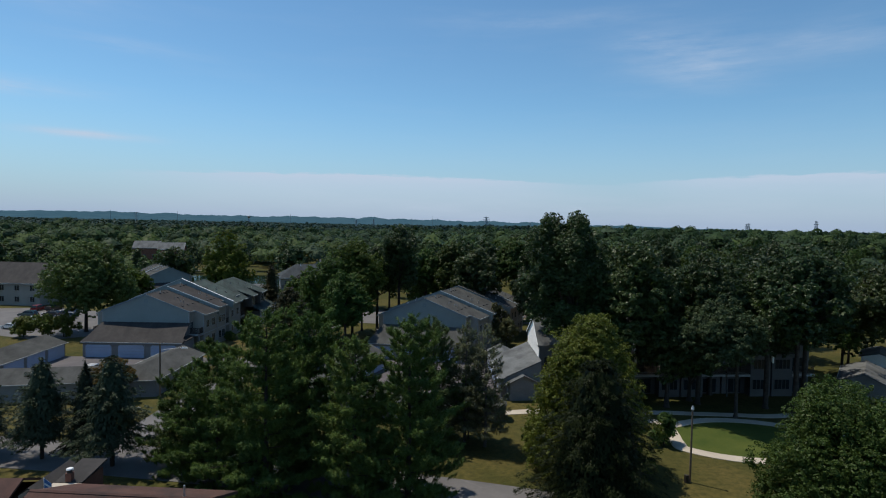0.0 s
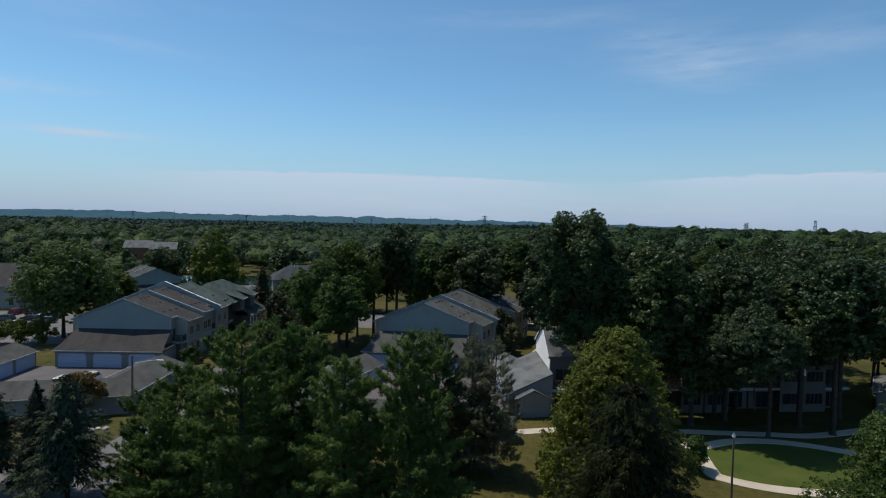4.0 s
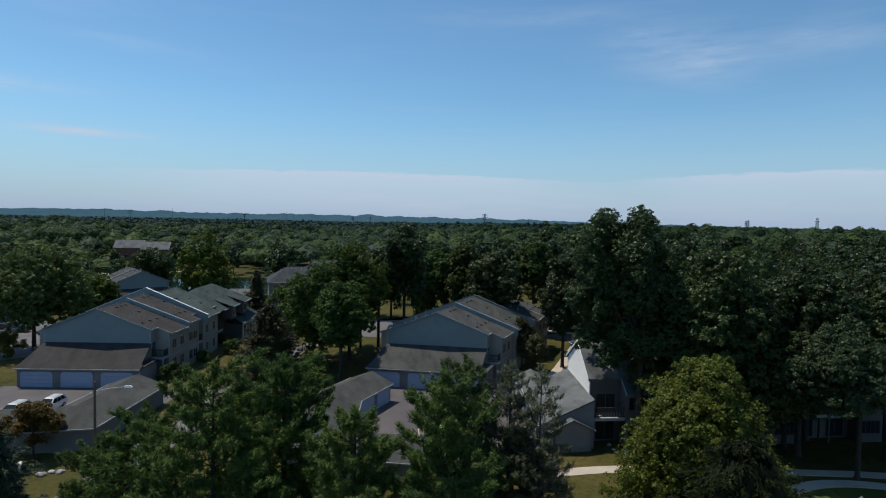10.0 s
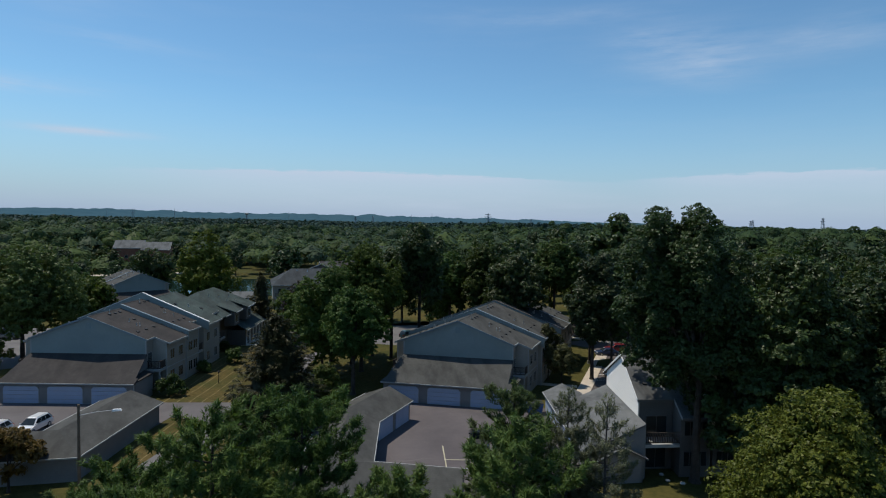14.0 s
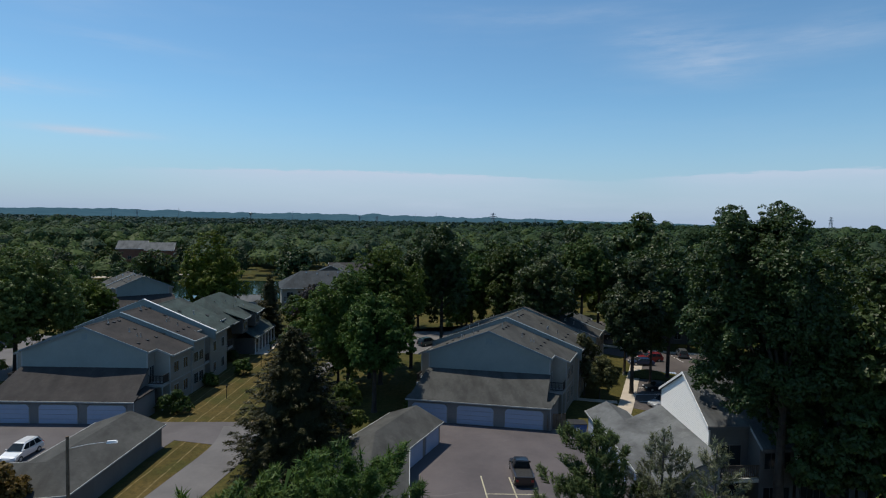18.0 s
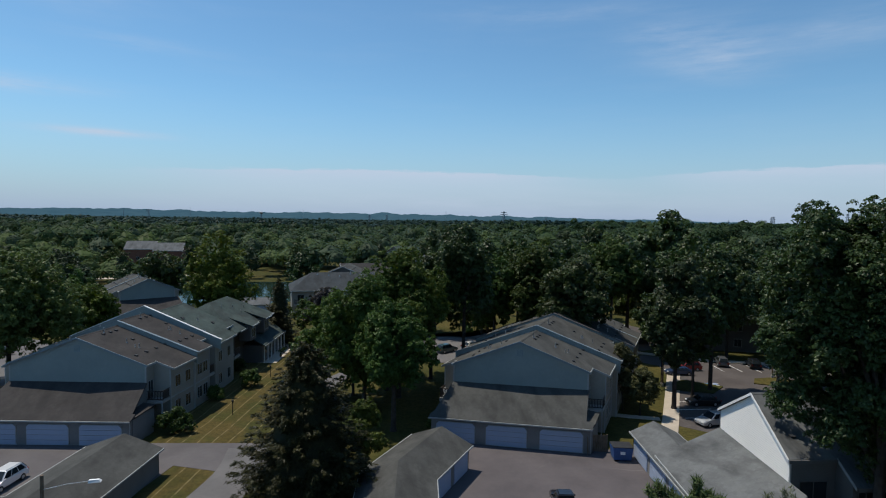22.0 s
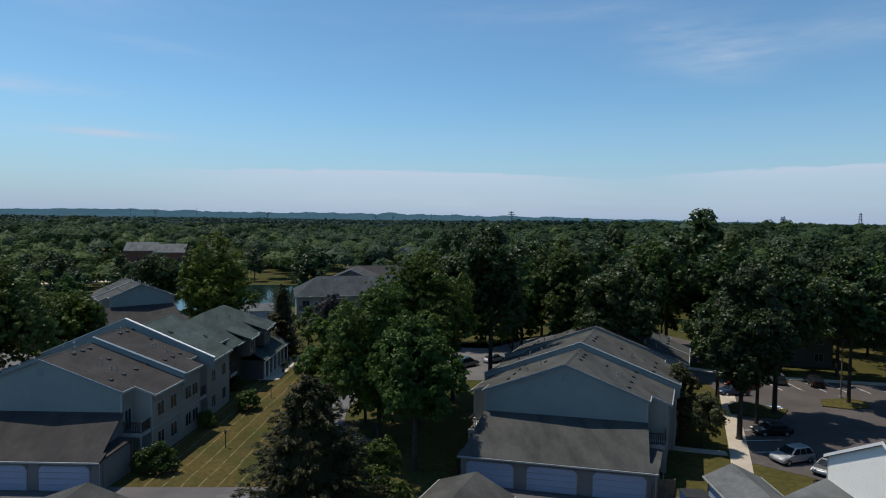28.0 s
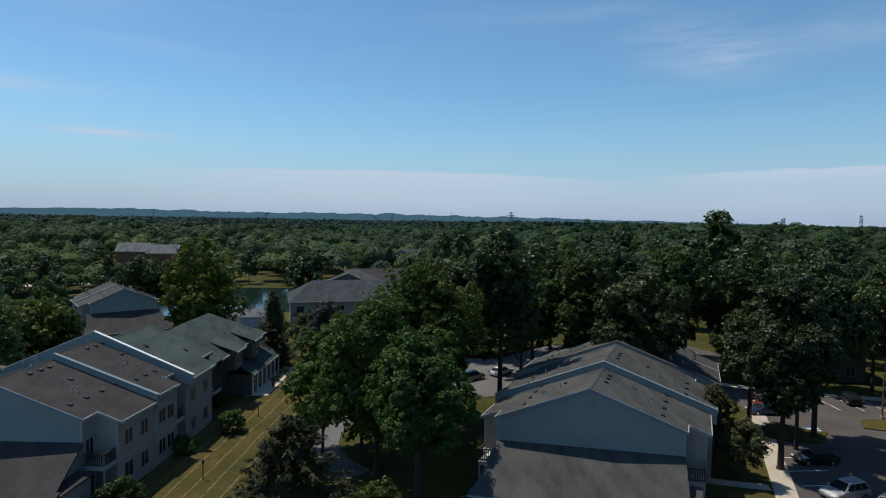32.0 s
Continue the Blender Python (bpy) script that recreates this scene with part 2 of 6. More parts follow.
M = {
    "grass": material("grass", (0.04, 0.047, 0.012), (0.084, 0.075, 0.022), 0.35, 0.95, 0.05, 25, extra=mown, gloss=0.1),
    "lawn": material("lawn", (0.056, 0.05, 0.014), (0.098, 0.074, 0.023), 0.5, 0.95, 0.04, 30, extra=striped, gloss=0.1),
    "park": material("park", (0.045, 0.068, 0.015), (0.078, 0.095, 0.022), 0.3, 0.95, 0.04, 30, gloss=0.1),
    "asphalt": material("asphalt", (0.075, 0.066, 0.07), (0.115, 0.1, 0.103), 0.22, 0.9, 0.006, 60, extra=cracked),
    "pale_asphalt": material("pale_asphalt", (0.105, 0.099, 0.1), (0.15, 0.142, 0.14), 0.25, 0.92, 0.006, 60, extra=cracked),
    "court_asphalt": material("court_asphalt", (0.085, 0.077, 0.08), (0.125, 0.114, 0.116), 0.22, 0.9, 0.006, 60, extra=cracked),
    "lot_asphalt": material("lot_asphalt", (0.069, 0.059, 0.057), (0.100, 0.087, 0.083), 0.25, 0.92, 0.006, 60, extra=cracked),
    "concrete": material("concrete", (0.4, 0.345, 0.28), (0.5, 0.435, 0.36), 0.6, 0.9, 0.004, 50),
    "siding": material("siding", (0.212, 0.25, 0.246), (0.25, 0.292, 0.286), 0.3, 0.7, 0.012, 30, extra=laps(0.13, 0.1)),
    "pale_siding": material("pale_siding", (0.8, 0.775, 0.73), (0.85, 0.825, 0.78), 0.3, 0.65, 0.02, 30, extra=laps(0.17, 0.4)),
    "side_siding": material("side_siding", (0.25, 0.236, 0.208), (0.305, 0.288, 0.254), 0.3, 0.7, 0.012, 30, extra=laps(0.13, 0.15)),
    # dark boards; also paints tree shade onto walls that stand under trees
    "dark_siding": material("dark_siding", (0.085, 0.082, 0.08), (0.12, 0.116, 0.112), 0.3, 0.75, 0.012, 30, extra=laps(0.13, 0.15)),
    "garage_wall": material("garage_wall", (0.17, 0.168, 0.165), (0.215, 0.21, 0.205), 0.4, 0.8, 0.012, 30, extra=laps(0.2, 0.12)),
    "stucco": material("stucco", (0.36, 0.34, 0.33), (0.44, 0.42, 0.40), 0.4, 0.9, 0.01, 60),
    "trim": material("trim", (0.29, 0.3, 0.3), (0.35, 0.36, 0.355), 0.8, 0.6),
    "blue_trim": material("blue_trim", (0.16, 0.205, 0.235), (0.195, 0.245, 0.275), 0.8, 0.6),
    "brown_roof": material("brown_roof", (0.046, 0.0425, 0.042), (0.064, 0.059, 0.057), 0.5, 0.95, 0.012, 40, extra=shingles, gloss=0.12),
    "grey_roof": material("grey_roof", (0.066, 0.067, 0.064), (0.086, 0.087, 0.083), 0.5, 0.95, 0.012, 40, extra=shingles, gloss=0.12),
    "slate_roof": material("slate_roof", (0.05, 0.07, 0.066), (0.076, 0.098, 0.092), 0.5, 0.95, 0.012, 40, extra=shingles, gloss=0.12),
    "far_slate": material("far_slate", (0.045, 0.052, 0.057), (0.066, 0.074, 0.08), 0.5, 0.95, 0.012, 40, extra=shingles, gloss=0.12),
    "light_roof": material("light_roof", (0.115, 0.12, 0.122), (0.15, 0.155, 0.157), 0.5, 0.95, 0.012, 40, extra=shingles, gloss=0.12),
    "red_roof": material("red_roof", (0.075, 0.042, 0.036), (0.105, 0.06, 0.05), 0.5, 0.95, 0.012, 40, extra=shingles, gloss=0.12),
    "brick": material("brick", (0.14, 0.06, 0.045), (0.2, 0.09, 0.06), 1.5, 0.9, 0.01, 30, extra=laps(0.075, 0.4)),
    "door": material("door", (0.31, 0.37, 0.49), (0.35, 0.41, 0.53), 0.7, 0.5),
    "white": material("white", (0.74, 0.74, 0.73), (0.8, 0.8, 0.79), 1.0, 0.5),
    "black": material("black", (0.02, 0.02, 0.022), (0.035, 0.035, 0.035), 2.0, 0.6),
    "iron": material("iron", (0.03, 0.028, 0.026), (0.05, 0.046, 0.04), 3.0, 0.55, metal=0.3),
    "steel": material("steel", (0.45, 0.46, 0.47), (0.58, 0.58, 0.58), 3.0, 0.35, metal=0.8),
    "wood": material("wood", (0.12, 0.085, 0.06), (0.2, 0.145, 0.1), 3.0, 0.85, 0.01, 20),
    "bark": material("bark", (0.03, 0.025, 0.021), (0.062, 0.052, 0.044), 2.5, 0.95, 0.04, 12),
    "grey_bark": material("grey_bark", (0.06, 0.056, 0.053), (0.12, 0.113, 0.108), 2.5, 0.95, 0.03, 12),
    "glass": material("glass", (0.012, 0.017, 0.02), (0.022, 0.028, 0.032), 0.3, 0.12, gloss=0.35),
    "bay_blue": material("bay_blue", (0.05, 0.13, 0.3), (0.08, 0.18, 0.36), 1.0, 0.8),
    "rail_wood": material("rail_wood", (0.045, 0.035, 0.03), (0.075, 0.06, 0.05), 0.6, 0.8, 0.01, 30),
    "water": material("water", (0.008, 0.02, 0.018), (0.012, 0.028, 0.024), 0.05, 0.06, 0.02, 1.2, gloss=0.6),
    "line": material("line", (0.3, 0.27, 0.18), (0.5, 0.46, 0.34), 2.0, 0.8),
    "tyre": material("tyre", (0.018, 0.018, 0.018), (0.03, 0.03, 0.03), 4.0, 0.85),
    "dumpster": material("dumpster", (0.03, 0.08, 0.22), (0.05, 0.11, 0.28), 1.0, 0.55),
    # distance haze is painted in: a bluer base colour for the ridge
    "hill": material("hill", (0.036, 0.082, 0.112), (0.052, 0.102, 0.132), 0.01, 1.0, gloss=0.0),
    "oak_leaf": leafy("oak_leaf", (0.015, 0.031, 0.008), (0.056, 0.09, 0.024), 0.28, 0.32),
    "linden_leaf": leafy("linden_leaf", (0.05, 0.08, 0.011), (0.16, 0.205, 0.034), 0.3),
    "maple_leaf": leafy("maple_leaf", (0.021, 0.045, 0.01), (0.07, 0.11, 0.027), 0.3),
    "bright_leaf": leafy("bright_leaf", (0.032, 0.062, 0.01), (0.095, 0.14, 0.03), 0.32),
    "pale_leaf": leafy("pale_leaf", (0.045, 0.075, 0.022), (0.105, 0.15, 0.048), 0.3),
    "park_leaf": leafy("park_leaf", (0.024, 0.05, 0.01), (0.078, 0.118, 0.028), 0.3),
    "silver_leaf": leafy("silver_leaf", (0.02, 0.038, 0.015), (0.06, 0.09, 0.042), 0.2),
    "plum_leaf": leafy("plum_leaf", (0.045, 0.04, 0.045), (0.1, 0.09, 0.1)),
    "poplar_leaf": leafy("poplar_leaf", (0.05, 0.092, 0.012), (0.18, 0.245, 0.042), 0.38),
    "dry_leaf": leafy("dry_leaf", (0.055, 0.064, 0.025), (0.125, 0.132, 0.06), 0.28),
    "gold_green": leafy("gold_green", (0.05, 0.07, 0.012), (0.12, 0.14, 0.03), 0.25),
    "gold_leaf": leafy("gold_leaf", (0.11, 0.085, 0.02), (0.2, 0.15, 0.04)),
    "pine_needle": leafy("pine_needle", (0.02, 0.048, 0.014), (0.112, 0.17, 0.044), 0.28, 0.1, 0.4),
    "olive_needle": leafy("olive_needle", (0.034, 0.058, 0.022), (0.135, 0.18, 0.07), 0.3, 0.1, 0.4),
    "spruce_needle": leafy("spruce_needle", (0.016, 0.027, 0.014), (0.05, 0.066, 0.038), 0.15, 0.1),
    "dark_needle": leafy("dark_needle", (0.02, 0.024, 0.008), (0.064, 0.061, 0.021), 0.2),
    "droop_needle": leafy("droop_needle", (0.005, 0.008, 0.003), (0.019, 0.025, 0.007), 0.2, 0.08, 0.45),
    "grey_needle": leafy("grey_needle", (0.09, 0.105, 0.066), (0.22, 0.24, 0.16), 0.36, 0.1),
}


def paint(name, c):
    m = bpy.data.materials.new(name)
    m.use_nodes = True
    p = m.node_tree.nodes["Principled BSDF"]
    p.inputs["Base Color"].default_value = (*c, 1)
    p.inputs["Roughness"].default_value, p.inputs["Metallic"].default_value = 0.35, 0.3
    p.inputs["Coat Weight"].default_value, p.inputs["Coat Roughness"].default_value = 1.0, 0.05
    return m


# ---------------------------------------------------------------- building blocks


def mesh(name, verts, faces, mat):
    me = bpy.data.meshes.new(name)
    me.from_pydata([tuple(v) for v in verts], [], faces)
    me.materials.append(mat)
    me.update()
    return me


def attach(name, me, parent=None, label=""):
    ob = new(name, me)
    if parent: ob.parent = parent
    if label: tagged(ob, label)
    return ob


def part(name, bm, mat, parent, label=""):
    me = bpy.data.meshes.new(name)
    bmesh.ops.recalc_face_normals(bm, faces=bm.faces)
    bm.to_mesh(me)
    bm.free()
    me.materials.append(mat)
    return attach(name, me, parent, label)


def thing(name, x, y, yaw=0.0, z=0.0, label="", category="", group="", kind=""):
    ob = new(name)
    ob.matrix_basis = pose(x, y, z, 0, 0, yaw)
    return tagged(ob, label, category, group, kind)


def solid(bm, bottom, top):
    """A closed body between two rings of as many corners."""
    a, b = [bm.verts.new(p) for p in bottom], [bm.verts.new(p) for p in top]
    n = len(a)
    bm.faces.new(a[::-1]), bm.faces.new(b)
    for i in range(n): bm.faces.new((a[i], a[(i + 1) % n], b[(i + 1) % n], b[i]))
    return bm


def box(x0, x1, y0, y1, z0, z1, bm=None, bevel=0.0):
    bm = bm or bmesh.new()
    ring = [(x0, y0), (x1, y0), (x1, y1), (x0, y1)]
    solid(bm, [(x, y, z0) for x, y in ring], [(x, y, z1) for x, y in ring])
    if bevel: bmesh.ops.bevel(bm, geom=bm.edges[:], offset=bevel, segments=1, affect="EDGES")
    return bm


def along(profile, y0, y1, bm=None):
    """An (x, z) outline drawn out from y0 to y1."""
    return solid(bm or bmesh.new(), [(x, y0, z) for x, z in profile], [(x, y1, z) for x, z in profile])


def slab(corners, thick, bm=None):
    """A roof slab with the corners on its upper side."""
    return solid(bm or bmesh.new(), [(x, y, z - thick) for x, y, z in corners], corners)


def tube(bm, points, radii, sides=7):
    """A tapered tube through the points."""
    rings = []
    for i, p in enumerate(points):
        p = Vector(p)
        d = (Vector(points[min(i + 1, len(points) - 1)]) - Vector(points[max(i - 1, 0)])).normalized()
        u = d.orthogonal().normalized()
        v = d.cross(u)
        rings.append([bm.verts.new(p + (u * math.cos(a) + v * math.sin(a)) * radii[i]) for a in (2 * math.pi * j / sides for j in range(sides))])
    for a, b in zip(rings, rings[1:]):
        for j in range(sides): bm.faces.new((a[j], a[(j + 1) % sides], b[(j + 1) % sides], b[j]))
    bm.faces.new(rings[0][::-1]), bm.faces.new(rings[-1])
    return bm


def sheet(name, outline, z, mat, label, category, kind="structure", thick=0.05):
    """A flat piece of ground cover with edges of its own."""
    bm = bmesh.new()
    solid(bm, [(x, y, z - thick) for x, y in outline], [(x, y, z) for x, y in outline])
    bmesh.ops.triangulate(bm, faces=[f for f in bm.faces if len(f.verts) > 4])
    return tagged(part(name, bm, mat, None), label, category, kind=kind)


def smooth_line(points, n=6):
    out = []
    for i in range(len(points) - 1):
        p0, p1, p2, p3 = (Vector(points[min(max(j, 0), len(points) - 1)]) for j in (i - 1, i, i + 1, i + 2))
        for s in range(n):
            t = s / n
            out.append(0.5 * (2 * p1 + (p2 - p0) * t + (2 * p0 - 5 * p1 + 4 * p2 - p3) * t * t + (3 * p1 - p0 - 3 * p2 + p3) * t ** 3))
    return out + [Vector(points[-1])]


def ribbon(name, points, width, z, mat, label, category, kind="structure", thick=0.05):
    """A road or path along a smooth line."""
    line = smooth_line(points)
    left, right = [], []
    for i, p in enumerate(line):
        d = (line[min(i + 1, len(line) - 1)] - line[max(i - 1, 0)]).normalized()
        nrm = Vector((-d.y, d.x))
        left.append(p + nrm * width / 2), right.append(p - nrm * width / 2)
    bm = bmesh.new()
    for i in range(len(line) - 1):
        ring = [left[i], right[i], right[i + 1], left[i + 1]]
        solid(bm, [(q.x, q.y, z - thick) for q in ring], [(q.x, q.y, z) for q in ring])
    bmesh.ops.remove_doubles(bm, verts=bm.verts[:], dist=0.001)
    return tagged(part(name, bm, mat, None), label, category, kind=kind)


# ---------------------------------------------------------------- ground, roads, water
def ground():
    xs = [-4200, -1500, -500, -150, 0, 150, 500, 1500, 4200]
    ys = [-400, -60, 0, 60, 150, 300, 700, 1800, 4600]
    verts = [(x, y, 0) for y in ys for x in xs]
    n = len(xs)
    faces = [(j * n + i, j * n + i + 1, (j + 1) * n + i + 1, (j + 1) * n + i) for j in range(len(ys) - 1) for i in range(n - 1)]
    tagged(attach("ground", mesh("ground", verts, faces, M["grass"])), "dry summer grass ground with straw patches", "ground", kind="structure")


ground()
sheet("lawn", [(-15.5, 85.6), (-3.5, 83.2), (-1, 96), (-1.5, 120), (-6.5, 131), (-9.5, 117), (-13, 100)], 0.012, M["lawn"], "mown lawn with straw lines of clippings", "lawn")
sheet("lawn_strip", [(-12.9, 79.9), (-9.5, 79.2), (-8.2, 76.8), (-9.8, 70.2), (-14.4, 62), (-15.6, 66.5)], 0.012, M["lawn"], "small mown lawn beside a garage wall", "lawn")
sheet("park_lawn", [(39.3, 36.2), (43.2, 32.9), (52, 29.8), (62, 33), (57, 38), (53.5, 41), (50, 42.8), (46, 43.3), (41, 42.2), (40.6, 41), (39.4, 38)], 0.012, M["park"], "green watered lawn between curved paths", "lawn")
sheet("court_west", [(-43, 69), (-17.5, 66), (-12.5, 80), (-6.5, 77), (-3, 83.5), (-17, 86.2), (-36, 90.2)], 0.03, M["court_asphalt"], "grey asphalt garage court", "pavement")
sheet("court_east", [(5, 58), (15, 53), (28, 55.5), (31.2, 74.5), (27.5, 76.2), (10.5, 82), (6, 70)], 0.03, M["asphalt"], "old reddish asphalt garage court", "pavement")
ribbon("drive", [(-6.0, 83), (-6.6, 77), (-9.5, 69), (-12.5, 61), (-15, 53), (-19, 46)], 4.4, 0.036, M["pale_asphalt"], "pale asphalt drive curving past the garages", "road")
ribbon("street", [(-70, 66), (-42, 55), (-28, 49.3), (-14, 44), (0, 37.8), (15, 30), (32, 20), (60, 2)], 6.6, 0.042, M["pale_asphalt"], "pale grey asphalt street", "road")
ribbon("mid_drive", [(4.2, 91.6), (2.3, 95), (1.5, 100), (4, 107), (12, 115), (20, 119)], 2.8, 0.03, M["pale_asphalt"], "pale asphalt drive under the trees", "road")
sheet("back_road", [(10, 117), (22, 111.5), (32, 113), (48, 130), (44, 140), (30, 131), (18, 133)], 0.025, M["pale_asphalt"], "pale asphalt road behind the houses", "road")
sheet("parking_lot", [(39.8, 80.2), (45, 74), (58, 76), (82, 92), (86, 95.5), (73, 100.8), (62, 106), (55, 111.5), (50.5, 110), (53.5, 104.5), (48.5, 92.2)], 0.026, M["lot_asphalt"], "sunlit grey asphalt parking lot", "road")
sheet("back_drive", [(50, 120), (57, 114.5), (62.5, 116.5), (70, 128), (68, 138), (58, 134)], 0.026, M["lot_asphalt"], "shaded asphalt drive beyond the pavement", "road")
sheet("west_lot", [(-36, 108), (-44, 104), (-76, 124), (-79, 146), (-62, 146.5), (-52, 144), (-40, 134)], 0.026, M["pale_asphalt"], "pale asphalt parking lot", "road")
ribbon("pavement_lot", [(35, 75.5), (39.6, 81.5), (47.4, 92.3), (53.4, 100.6)], 1.8, 0.09, M["concrete"], "pale concrete pavement beside the parking lot", "pavement", thick=0.12)
ribbon("pavement_back", [(50, 117), (55.2, 113.2), (62.4, 107.1), (73.5, 101.8), (86, 96.6), (97, 93)], 1.5, 0.09, M["concrete"], "pale concrete pavement behind the parked cars", "pavement", thick=0.12)
ribbon("path_house", [(31, 87.5), (35, 84.6), (39, 82.6)], 1.1, 0.06, M["concrete"], "narrow concrete path to a house door", "pavement")
ribbon("path_curve", [(22, 50.5), (31, 50), (38, 47.2), (41, 43), (39.2, 38), (39, 36), (43, 32.6), (52, 29.5)], 1.5, 0.05, M["concrete"], "curved concrete footpath through the grass", "pavement")
ribbon("path_cross", [(40.5, 42.3), (46, 43.4), (50, 42.8), (53.5, 41.0), (57, 38), (62, 34.5)], 1.4, 0.056, M["concrete"], "concrete footpath in dappled shade", "pavement")
ribbon("path_front", [(38, 47.3), (43, 47), (47.5, 45.7), (52, 44.4), (57, 43), (66, 43.4)], 1.3, 0.062, M["concrete"], "concrete footpath in dappled shade", "pavement")
sheet("patio", [(-8.2, 117), (-5.4, 116.6), (-2.2, 130.5), (-4.8, 131)], 0.045, M["concrete"], "concrete terrace slab in front of low doors", "pavement")
sheet("traffic_island", [(61.0, 93), (63.4, 91.4), (66.6, 91.4), (68.2, 93.4), (66.8, 95.2), (63, 95.2)], 0.14, M["grass"], "grass traffic island with kerb", "island", thick=0.16)
sheet("grass_island", [(47.5, 92.5), (52, 90), (55.5, 92.5), (52, 96.5), (49.5, 95.5)], 0.14, M["grass"], "shaded grass traffic island with kerb", "island", thick=0.16)
pond = [(-26 + 38 * math.cos(a) * (1 + 0.1 * math.sin(3 * a)), 207 + 30 * math.sin(a) * (1 + 0.12 * math.cos(2 * a))) for a in (2 * math.pi * i / 40 for i in range(40))]
sheet("pond", pond, 0.02, M["water"], "still green pond among trees", "water")
ribbon("far_road", [(-110, 236), (-84, 244), (-58, 252), (-30, 262)], 5, 0.03, M["concrete"], "pale road beyond the pond", "road")

# ---------------------------------------------------------------- houses


def window(parent, face, a, z, w, h, at, rim="trim"):
    """A framed window of width w and height h. face: the axis it looks along ('+x', '-x', '-y'); a: its place along the wall; at: the wall's plane."""
    def block(name, u0, u1, z0, z1, d0, d1, mat, up):
        if face == "-y": b = box(u0, u1, at - d1, at - d0, z0, z1)
        elif face == "+x": b = box(at + d0, at + d1, u0, u1, z0, z1)
        else: b = box(at - d1, at - d0, u0, u1, z0, z1)
        return part(name, b, mat, up)
    bm = bmesh.new()
    t = 0.055
    for u0, u1, z0, z1 in ((a - w / 2, a - w / 2 + t, z, z + h), (a + w / 2 - t, a + w / 2, z, z + h), (a - w / 2 + t, a + w / 2 - t, z, z + t), (a - w / 2 + t, a + w / 2 - t, z + h - t, z + h), (a - 0.02, a + 0.02, z + t, z + h - t)):
        if face == "-y": box(u0, u1, at - 0.07, at - 0.004, z0, z1, bm)
        elif face == "+x": box(at + 0.004, at + 0.07, u0, u1, z0, z1, bm)
        else: box(at - 0.07, at - 0.004, u0, u1, z0, z1, bm)
    frame_part = part("window", bm, M[rim], parent)
    block("pane", a - w / 2 + t, a - 0.02, z + t, z + h - t, 0.004, 0.03, M["glass"], frame_part)
    block("pane", a + 0.02, a + w / 2 - t, z + t, z + h - t, 0.004, 0.03, M["glass"], frame_part)
    return frame_part


def balcony(root, x0, x1, y0, y1, z, side=1):
    """A balcony with a slab, rails and balusters on its open sides."""
    b = part("balcony", box(x0, x1, y0, y1, z - 0.28, z), M["trim"], root, "pale balcony slab with brown timber railing")
    out = x1 - 0.06 if side > 0 else x0 + 0.06
    for zz in (z + 0.12, z + 1.0):
        part("rail", box(out - 0.03, out + 0.03, y0 + 0.1, y1, zz, zz + 0.09), M["rail_wood"], b)
        part("rail", box(x0 + 0.03, x1 - 0.03, y0 + 0.03, y0 + 0.09, zz, zz + 0.09), M["rail_wood"], b)
    me = None
    spots = [(out, y0 + 0.2 + i * 0.16) for i in range(int((y1 - y0 - 0.1) / 0.16))] + [(x0 + 0.2 + i * 0.16, y0 + 0.06) for i in range(int((x1 - x0 - 0.2) / 0.16))]
    for x, y in spots:
        if me is None:
            o = part("baluster", box(-0.03, 0.03, -0.03, 0.03, 0.18, 1.0), M["rail_wood"], b)
            me = o.data
        else: o = attach("baluster", me, b)
        o.location = (x, y, z)
    return b


VENT = None


def roof_vent(root, x, y, z, slope, mat="black"):
    bm = solid(bmesh.new(), [(-0.17, -0.2, -0.14), (0.17, -0.2, -0.14), (0.17, 0.2, -0.14), (-0.17, 0.2, -0.14)], [(-0.13, -0.17, 0.08), (0.15, -0.17, 0.14), (0.15, 0.17, 0.14), (-0.13, 0.17, 0.08)])
    o = part("roof_vent", bm, M[mat], root)
    o.matrix_basis = pose(x, y, z, 0, slope, 0)
    return o


def vent_pipe(root, x, y, z, h=0.5):
    bm = tube(bmesh.new(), [(0, 0, -0.3), (0, 0, h)], [0.06, 0.06], 8)
    tube(bm, [(0, 0, -0.2), (0, 0, 0.1)], [0.16, 0.09], 8)
    o = part("vent_pipe", bm, M["steel"], root)
    o.location = (x, y, z)
    return o


